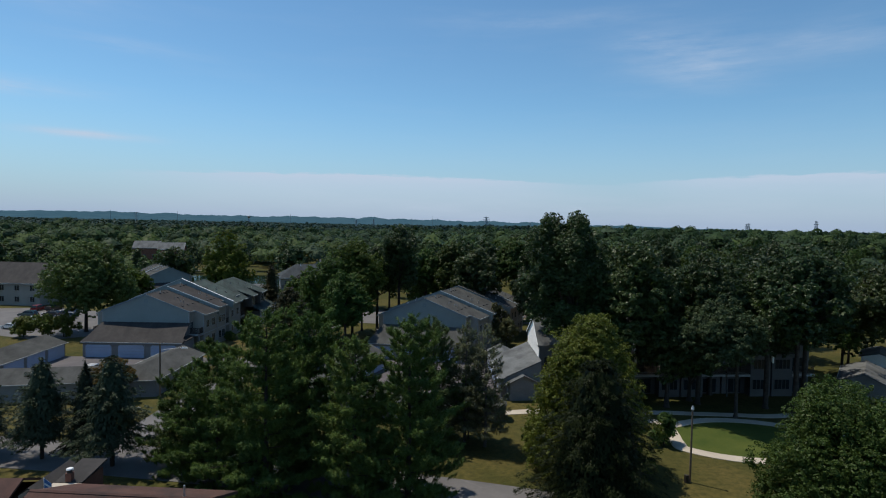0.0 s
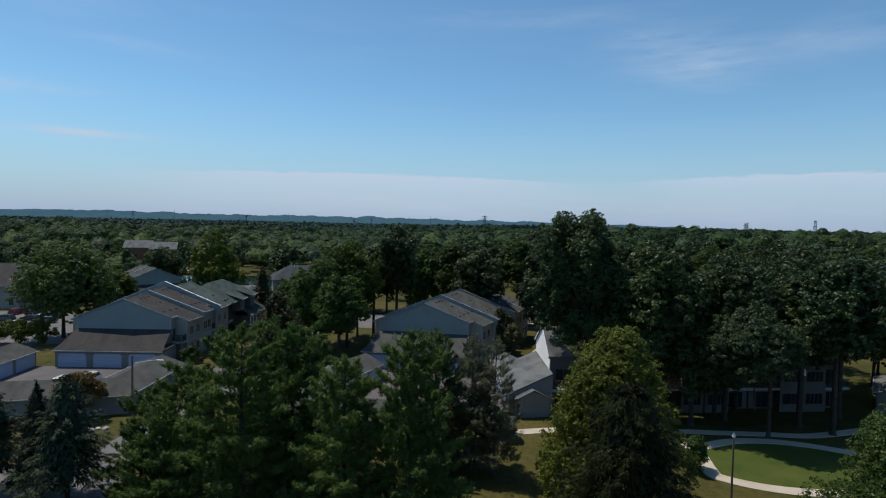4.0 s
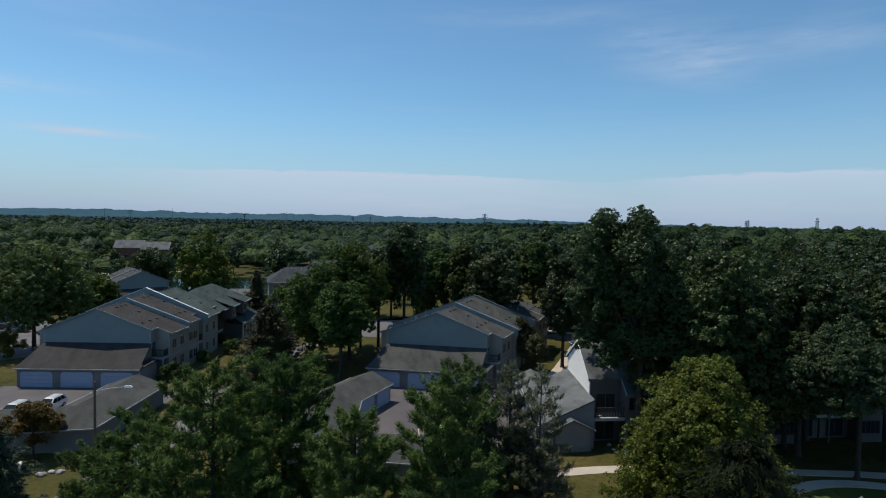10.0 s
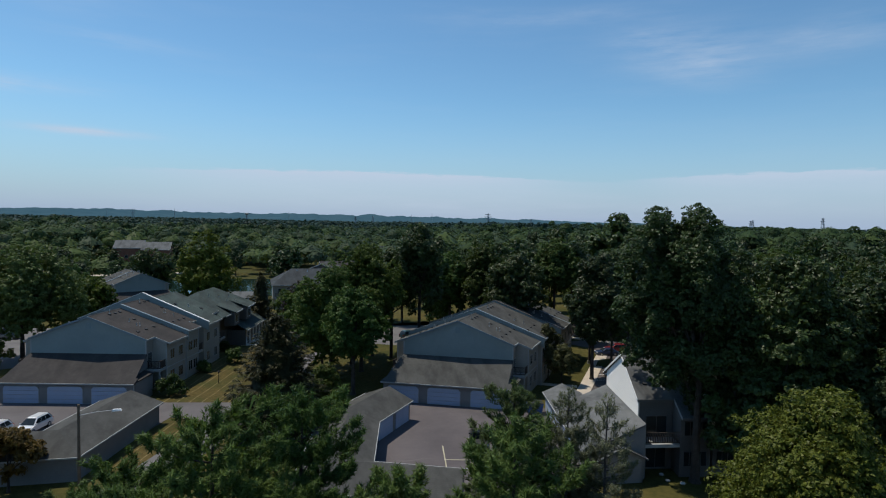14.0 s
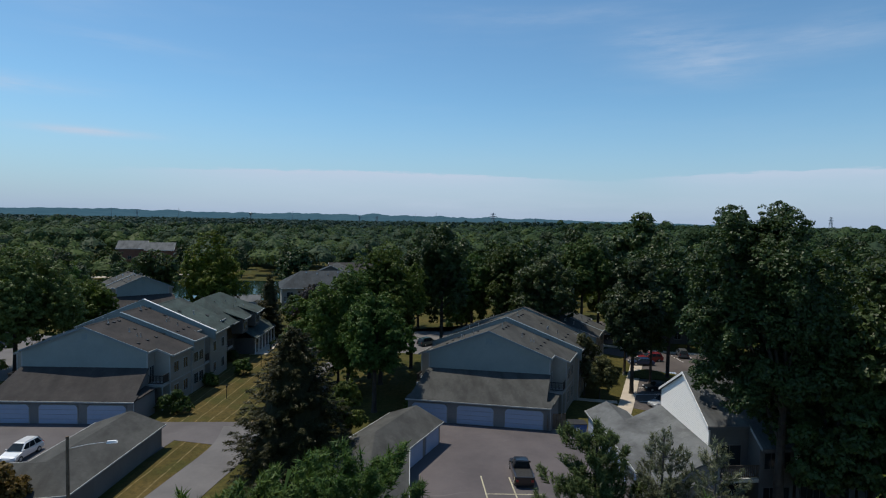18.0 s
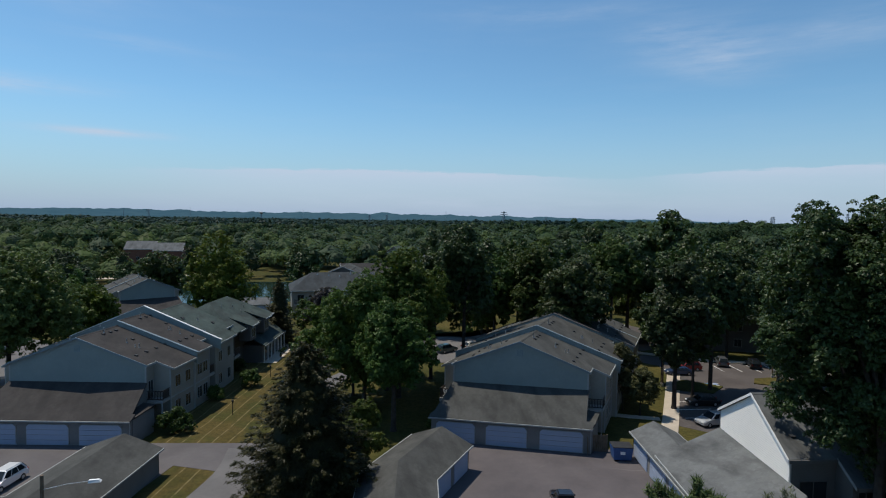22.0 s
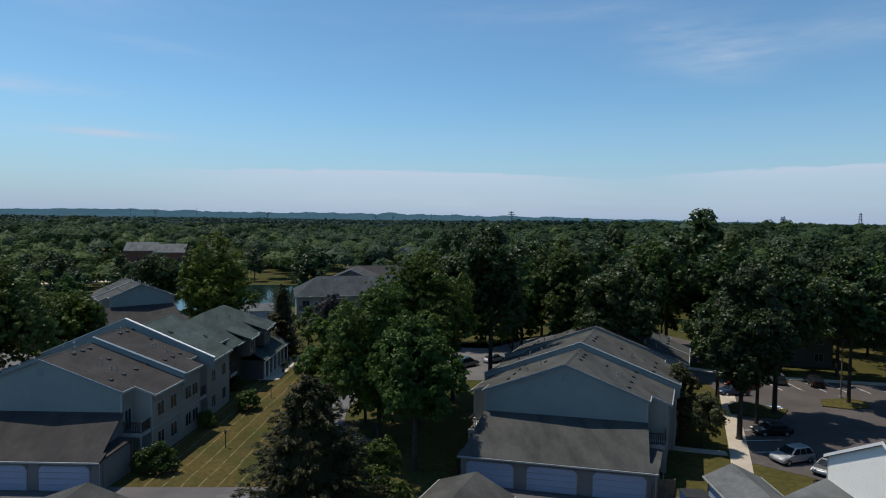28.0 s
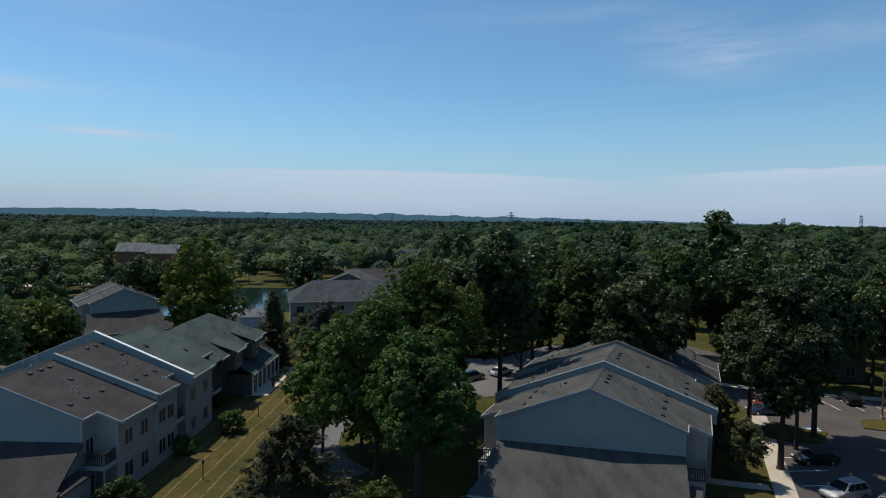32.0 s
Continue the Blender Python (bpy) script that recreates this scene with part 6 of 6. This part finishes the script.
    if kind == "pickup":
        part("load_bed", box(-L / 2 + 0.12, -0.62, -W / 2 + 0.14, W / 2 - 0.14, belt - 0.02, belt + 0.012), M["tyre"], root)
        for s in (-1, 1): part("bed_rail", box(-L / 2 + 0.08, -0.58, s * (W / 2 - 0.07) - 0.06, s * (W / 2 - 0.07) + 0.06, belt - 0.04, belt + 0.09), colour, root)
        part("tailgate", box(-L / 2 + 0.02, -L / 2 + 0.1, -W / 2 + 0.12, W / 2 - 0.12, belt - 0.4, belt + 0.09), colour, root)
    for ax in (-L / 2 + 0.95, L / 2 - 0.95):
        for s in (-1, 1):
            yy = s * (W / 2 - 0.08)
            w = part("wheel", tube(bmesh.new(), [(ax, yy - 0.11, 0.33), (ax, yy + 0.11, 0.33)], [0.33, 0.33], 14), M["tyre"], root)
            part("rim", tube(bmesh.new(), [(ax, yy + s * 0.09, 0.33), (ax, yy + s * 0.122, 0.33)], [0.21, 0.19], 10), M["steel"], w)
    for s in (-1, 1):
        part("headlight", box(L / 2 - 0.2, L / 2 - 0.015, s * (W / 2 - 0.32) - 0.18, s * (W / 2 - 0.32) + 0.18, 0.62, 0.76), M["white"], root)
        part("tail_light", box(-L / 2 - 0.012, -L / 2 + 0.1, s * (W / 2 - 0.22) - 0.12, s * (W / 2 - 0.22) + 0.12, 0.7, 0.92), M["lamp_red"], root)
    return root


M["lamp_red"] = paint("lamp_red", (0.25, 0.01, 0.01))
PAINTS = {n: paint("paint_" + n, c) for n, c in {"white": (0.75, 0.75, 0.75), "silver": (0.45, 0.46, 0.48), "black": (0.012, 0.012, 0.014), "red": (0.3, 0.02, 0.015), "grey": (0.13, 0.135, 0.14), "blue": (0.03, 0.06, 0.14), "teal": (0.03, 0.07, 0.075)}.items()}
for kind, x, y, yaw, colour, label in (("suv", -25.3, 78.5, -104, "white", "white sport utility car parked in the garage court"), ("suv", -28.3, 76.9, -104, "white", "white car parked beside another in the court"), ("pickup", 18.9, 65.1, 76, "black", "black pickup truck parked in the garage court"),
                                       ("van", 44.0, 79.9, 184, "silver", "silver minivan parked in the lot"), ("sedan", 45.4, 77.3, 205, "grey", "grey car parked beside a minivan"), ("sedan", 47.5, 86.3, 170, "black", "dark car parked in tree shade"), ("sedan", 53.5, 99.5, 170, "blue", "dark blue car parked in the lot"), ("suv", 56.5, 101.6, 170, "red", "red car parked in the lot"),
                                       ("suv", 64.0, 103.4, 62, "grey", "dark grey car parked by the pavement"), ("suv", 68.2, 101.3, 62, "black", "black car parked by the pavement"), ("suv", 62.2, 129.2, 30, "silver", "silver car on the shaded back drive"), ("pickup", 59.4, 119.6, 20, "black", "black pickup truck on the shaded back drive"),
                                       ("suv", -59.0, 142.0, 75, "red", "red car in the lot"), ("pickup", -56.0, 142.6, 75, "black", "black pickup truck in the lot"), ("suv", -57.6, 132.6, 165, "teal", "dark green car in the lot"), ("sedan", -53.8, 125.4, 160, "white", "white car in the lot"), ("sedan", -53.0, 133.0, 165, "black", "black car in the lot"), ("suv", -48.6, 129.2, 165, "grey", "dark grey car in the lot"), ("sedan", -54.4, 117.0, 150, "white", "pale car in the lot"), ("sedan", -50.6, 136.5, 165, "blue", "dark car in the lot"),
                                       ("suv", 22.5, 119.5, 30, "teal", "teal car on the back road"), ("sedan", 27.5, 121.5, 30, "white", "pale car on the back road"), ("suv", 34.0, 124.5, 30, "grey", "grey car on the back road")):
    vehicle({"suv": "car", "van": "minivan", "sedan": "car", "pickup": "pickup_truck"}[kind], x, y, yaw, PAINTS[colour], label, kind)


def pole_lamp(x, y, h, arm, yaw, label):
    root = thing("street_lamp", x, y, yaw, 0, label, "street lamp")
    part("pole", tube(bmesh.new(), [(0, 0, 0), (0, 0, h)], [0.13, 0.1], 9), M["wood"], root)
    part("arm", tube(bmesh.new(), [(0, 0, h - 0.9), (arm * 0.5, 0, h - 0.72), (arm, 0, h - 0.68)], [0.035, 0.035, 0.03], 6), M["steel"], root)
    part("lamp_head", solid(bmesh.new(), [(arm - 0.1, -0.13, h - 0.76), (arm + 0.62, -0.17, h - 0.76), (arm + 0.62, 0.17, h - 0.76), (arm - 0.1, 0.13, h - 0.76)], [(arm - 0.05, -0.08, h - 0.6), (arm + 0.5, -0.1, h - 0.62), (arm + 0.5, 0.1, h - 0.62), (arm - 0.05, 0.08, h - 0.6)]), M["white"], root)
    return root


pole_lamp(-16.0, 62.6, 7.2, 2.5, 5, "wooden pole with a street lamp on a thin arm")


def park_lamp(x, y, h):
    root = thing("park_lamp", x, y, 0, 0, "tall dark path lamp with a pale globe", "street lamp")
    part("post", tube(bmesh.new(), [(0, 0, 0), (0, 0, h - 0.45)], [0.1, 0.07], 9), M["wood"], root)
    bm = bmesh.new()
    bmesh.ops.create_uvsphere(bm, u_segments=12, v_segments=8, radius=0.14, matrix=Matrix.Translation((0, 0, h - 0.28)))
    part("globe", bm, M["white"], root)
    part("cap", tube(bmesh.new(), [(0, 0, h - 0.16), (0, 0, h + 0.02)], [0.13, 0.03], 9), M["steel"], root)
    part("control_box", box(-0.5, -0.2, -0.15, 0.15, 0, 0.7, bevel=0.02), M["iron"], root)


park_lamp(34.2, 29.5, 6.9)


def lawn_lamp(x, y):
    root = thing("lawn_lamp", x, y, 0, 0, "short black post lamp on the lawn", "lamp", "lawn lamps")
    part("post", tube(bmesh.new(), [(0, 0, 0), (0, 0, 1.35)], [0.05, 0.04], 7), M["iron"], root)
    part("lantern", tube(bmesh.new(), [(0, 0, 1.36), (0, 0, 1.62)], [0.08, 0.13], 6), M["glass"], root)
    part("cap", tube(bmesh.new(), [(0, 0, 1.625), (0, 0, 1.78)], [0.17, 0.03], 6), M["iron"], root)


for x, y in ((-9.0, 93.2), (-5.8, 108.6), (-3.2, 121.0), (47.0, 74.5)): lawn_lamp(x, y)


def dumpster():
    root = thing("dumpster", 28.6, 73.4, -15, 0, "blue steel dumpster with open lid", "bin")
    part("bin", solid(bmesh.new(), [(-0.8, -0.6, 0.15), (0.8, -0.6, 0.15), (0.8, 0.6, 0.15), (-0.8, 0.6, 0.15)], [(-0.95, -0.75, 1.35), (0.95, -0.75, 1.35), (0.95, 0.75, 1.35), (-0.95, 0.75, 1.35)]), M["dumpster"], root)
    part("lid", box(-0.95, 0.95, -0.78, 0.75, 1.37, 1.43), M["black"], root)
    part("label", box(-0.25, 0.2, -0.71, -0.70, 0.7, 1.0), M["white"], root)
    for x in (-0.7, 0.7):
        for y in (-0.5, 0.5): part("caster", tube(bmesh.new(), [(x - 0.04, y, 0.08), (x + 0.04, y, 0.08)], [0.08, 0.08], 8), M["tyre"], root)
    fence = thing("bin_fence", 27.6, 74.7, -20, 0, "dark wooden fence round the bins", "fence")
    first = None
    for i in range(16):
        if first is None:
            o = part("board", box(-0.09, 0.09, -0.015, 0.015, 0, 1.7), M["wood"], fence)
            first = o.data
        else: o = attach("board", first, fence)
        o.matrix_basis = pose(-1.6 + i * 0.2, 0.6, 0) if i < 10 else pose(-1.7, 0.5 - (i - 10) * 0.2, 0, 0, 0, 90)
    for x in (-1.7, 0.3): part("post", box(x - 0.06, x + 0.06, 0.62, 0.74, 0, 1.75), M["wood"], fence)


dumpster()

# parking lines in the garage court
lines = thing("parking_lines", 14.5, 62.5, 0, 0.034, "worn pale yellow parking lines on asphalt", "road marking", kind="structure")
for x0, y0, x1, y1 in ((0.0, -1.5, 0.9, 3.4), (2.4, -2.0, 3.3, 2.7), (0.2, 0.1, 4.9, -1.0)):
    d = (Vector((x1, y1)) - Vector((x0, y0))).normalized() * 0.06
    part("line", solid(bmesh.new(), [(x0 - d.y, y0 + d.x, 0), (x0 + d.y, y0 - d.x, 0), (x1 + d.y, y1 - d.x, 0), (x1 - d.y, y1 + d.x, 0)], [(x0 - d.y, y0 + d.x, 0.006), (x0 + d.y, y0 - d.x, 0.006), (x1 + d.y, y1 - d.x, 0.006), (x1 - d.y, y1 + d.x, 0.006)]), M["line"], lines)


def pylon(x, y, h, label="far steel lattice power pylon on the horizon"):
    """A lattice mast with three cross-arms."""
    root = thing("power_pylon", x, y, 20, 0, label, "pylon", "power pylons")
    w = h * 0.09
    for sx in (-1, 1):
        for sy in (-1, 1): part("leg", tube(bmesh.new(), [(sx * w, sy * w, 0), (sx * w * 0.25, sy * w * 0.25, h)], [0.7, 0.4], 4), M["pylon"], root)
    for i in range(7):
        z0, z1 = h * i / 7, h * (i + 1) / 7
        a, c = w * (1 - 0.75 * i / 7), w * (1 - 0.75 * (i + 1) / 7)
        for s in (-1, 1): part("brace", tube(bmesh.new(), [(-s * a, -a, z0), (s * c, -c, z1)], [0.35, 0.35], 4), M["pylon"], root)
    for f, l in ((0.7, 0.2), (0.82, 0.24), (0.94, 0.18)): part("cross_arm", box(-l * h, l * h, -0.5, 0.5, f * h - 0.5, f * h + 0.7), M["pylon"], root)


M["pylon"] = material("pylon", (0.2, 0.23, 0.26), (0.26, 0.29, 0.32), 0.05, 0.6, metal=0.3)
PYLONS = [(423, 1241, 42), (1251, 1141, 50), (1407, 1541, 44), (1419, 1545, 46), (1665, 2041, 34), (208, 2041, 33), (-622, 2541, 46), (980, 2300, 40), (330, 2500, 38)]
MASTS = [(760, 3200, 66), (-590, 3200, 62), (-27, 3200, 60), (620, 3100, 56), (-900, 3200, 58)]
for x, y, h in PYLONS: pylon(x, y, h)
tower = thing("water_tower", -241, 3200, 0, 0, "far pale water tower on the hills", "tower")
part("stem", tube(bmesh.new(), [(0, 0, 0), (0, 0, 36)], [4, 3], 10), M["pylon"], tower)
part("tank", tube(bmesh.new(), [(0, 0, 35), (0, 0, 40), (0, 0, 44), (0, 0, 47)], [4, 10, 11, 5], 14), M["pylon"], tower)
for x, y, h in MASTS:
    mast = thing("radio_mast", x, y, 0, 0, "thin far radio mast on the horizon", "mast", "radio masts")
    part("mast", tube(bmesh.new(), [(0, 0, 0), (0, 0, h)], [1.3, 0.7], 5), M["pylon"], mast)
store = thing("warehouse", 1643, 1541, 20, 0, "far low white building on the plain", "building")
part("wall", box(-35, 35, -15, 15, 0, 22), M["white"], store)
part("roof", box(-36, 36, -16, 16, 22.01, 23), M["trim"], store)



def garden_shed(x, y, yaw):
    root = thing("garden_shed", x, y, yaw, 0, "small dark wooden shed on the grass under pines", "shed")
    part("body", box(-1.2, 1.2, -1.0, 1.0, 0, 1.9), M["dark_siding"], root)
    part("roof", solid(bmesh.new(), [(-1.35, -1.2, 1.85), (-1.35, 1.2, 1.85), (-1.35, 0, 2.5)], [(1.35, -1.2, 1.85), (1.35, 1.2, 1.85), (1.35, 0, 2.5)]), M["grey_roof"], root)
    part("door", box(-0.45, 0.45, -1.03, -1.001, 0.08, 1.75), M["wood"], root)
    return root


def mailbox(x, y):
    root = thing("mailbox", x, y, 10, 0, "white mailbox on a white post beside the drive", "mailbox")
    part("post", box(-0.06, 0.06, -0.06, 0.06, 0, 1.1), M["white"], root)
    bm = tube(bmesh.new(), [(0, -0.3, 1.3), (0, 0.3, 1.3)], [0.16, 0.16], 12)
    part("box", bm, M["white"], root)
    part("flag", box(0.17, 0.19, -0.1, 0.0, 1.25, 1.55), M["lamp_red"], root)
    return root


def rock(x, y, s, seed):
    rng = random.Random(seed)
    bm = bmesh.new()
    bmesh.ops.create_icosphere(bm, subdivisions=2, radius=s)
    for v in bm.verts: v.co = Vector((v.co.x * 1.3, v.co.y, v.co.z * 0.7)) * rng.uniform(0.85, 1.12) + Vector((0, 0, s * 0.35))
    me = bpy.data.meshes.new("rock")
    bm.to_mesh(me), bm.free()
    me.materials.append(M["stucco"])
    o = attach("rock", me)
    o.matrix_basis = pose(x, y, 0, 0, 0, rng.uniform(0, 360))
    tagged(o, "pale rounded landscaping boulder on the ground", "rock", "landscaping rocks")


garden_shed(22.6, 48.9, -14)
mailbox(-20.7, 59.1)
for i, (x, y, s) in enumerate(((-19.3, 59.5, 0.35), (-18.6, 59.9, 0.25), (-17.9, 59.8, 0.3), (33.2, 55.4, 0.2), (33.0, 54.2, 0.16), (33.9, 53.4, 0.2))): rock(x, y, s, 200 + i)


# painted bays in the lot: white lines and a blue-and-white hatch
def bay_marks(name, places, size, mat, label):
    for x, y, yaw in places:
        o = part(name, box(-size[0] / 2, size[0] / 2, -size[1] / 2, size[1] / 2, 0, 0.006), M[mat], None)
        o.matrix_basis = pose(x, y, 0.032, 0, 0, yaw)
        tagged(o, label, "road marking", "lot markings")


bay_marks("bay_line", [(62.0 + 2.7 * i, 102.0 - 0.85 * i, 78) for i in range(8)] + [(44.4 + 0.6 * i, 82.0 + 2.9 * i, 172) for i in range(3)], (4.6, 0.1), "white", "faded white bay line painted on asphalt")
bay_marks("hatch_stripe", [(53.6 + 0.32 * i, 92.3 + 0.62 * i, -8) for i in range(4)], (2.6, 0.28), "white", "white hatch stripe painted on asphalt")
bay_marks("hatch_stripe", [(53.76 + 0.32 * i, 92.6 + 0.62 * i, -8) for i in range(4)], (2.6, 0.28), "bay_blue", "blue hatch stripe painted on asphalt")


def patio_chair(x, y, z, yaw, label):
    root = thing("patio_chair", x, y, yaw, z, label, "chair", "balcony chairs")
    part("seat", box(-0.25, 0.25, -0.24, 0.24, 0.4, 0.44), M["white"], root)
    part("backrest", solid(bmesh.new(), [(-0.24, 0.2, 0.44), (0.24, 0.2, 0.44), (0.22, 0.34, 0.9), (-0.22, 0.34, 0.9)], [(-0.24, 0.24, 0.44), (0.24, 0.24, 0.44), (0.22, 0.38, 0.9), (-0.22, 0.38, 0.9)]), M["white"], root)
    for sx in (-0.22, 0.22):
        for sy in (-0.21, 0.21): part("leg", box(sx - 0.02, sx + 0.02, sy - 0.02, sy + 0.02, 0, 0.4), M["white"], root)
        part("armrest", box(sx - 0.03, sx + 0.03, -0.22, 0.24, 0.6, 0.64), M["white"], root)
    return root


def on_house(x0, y0, yaw, skew, lx, ly):
    c, s = math.cos(radians(yaw)), math.sin(radians(yaw))
    u = lx + skew * ly
    return x0 + c * u - s * ly, y0 + s * u + c * ly


for lx, ly, turn in ((-8.15, 0.55, 60), (-8.25, 1.1, 110)):
    cx, cy = on_house(21.5, 82.2, -23.7, 0.227, lx, ly)
    patio_chair(cx, cy, 3.0, turn, "white plastic chair on a timber balcony")


def pot_plant(x, y, z, s, seed):
    root = thing("pot_plant", x, y, 0, z, "dark leafy plant in a clay pot on a terrace", "plant", "pot plants")
    part("pot", tube(bmesh.new(), [(0, 0, 0), (0, 0, 0.32 * s)], [0.14 * s, 0.2 * s], 12), M["brick"], root)
    me, _ = broad_crown(1.0 * s, 0.42 * s, 0.25 * s, seed, 500, 0.12, 8, M["maple_leaf"], "foliage")
    attach("foliage", me, root)


def grill(x, y, yaw):
    root = thing("barbecue_grill", x, y, yaw, 0.05, "black covered barbecue grill on a terrace", "grill")
    part("cabinet", box(-0.45, 0.45, -0.28, 0.28, 0.12, 0.8), M["black"], root)
    part("lid", tube(bmesh.new(), [(-0.42, 0, 0.86), (0.42, 0, 0.86)], [0.27, 0.27], 12), M["iron"], root)
    part("side_shelf", box(0.45, 0.8, -0.24, 0.24, 0.76, 0.8), M["steel"], root)
    for sx in (-0.4, 0.4): part("wheel", tube(bmesh.new(), [(sx - 0.03, 0.2, 0.1), (sx + 0.03, 0.2, 0.1)], [0.1, 0.1], 10), M["tyre"], root)


grill(-2.9, 119.6, 60)
for i, (x, y, s) in enumerate(((-4.9, 120.4, 1.0), (-4.5, 123.0, 0.8), (-3.6, 126.2, 0.9))): pot_plant(x, y, 0.05, s, 300 + i)
for lx, ly, i in ((-8.0, -1.4, 0), (-8.2, -2.2, 1)):
    cx, cy = on_house(21.5, 82.2, -23.7, 0.227, lx, ly)
    pot_plant(cx - 0.6, cy, 0.0, 1.3, 310 + i)


def lot_lamp(x, y, h):
    root = thing("lot_lamp", x, y, 0, 0, "tall thin parking-lot lamp on a brown pole", "street lamp")
    part("pole", tube(bmesh.new(), [(0, 0, 0), (0, 0, h)], [0.1, 0.06], 8), M["wood"], root)
    part("base", tube(bmesh.new(), [(0, 0, 0), (0, 0, 0.5)], [0.2, 0.2], 10), M["stucco"], root)
    part("lamp_head", box(-0.35, 0.35, -0.16, 0.16, h, h + 0.14), M["iron"], root)


lot_lamp(66.0, 95.1, 7.6)
lot_lamp(47.2, 94.4, 7.0)
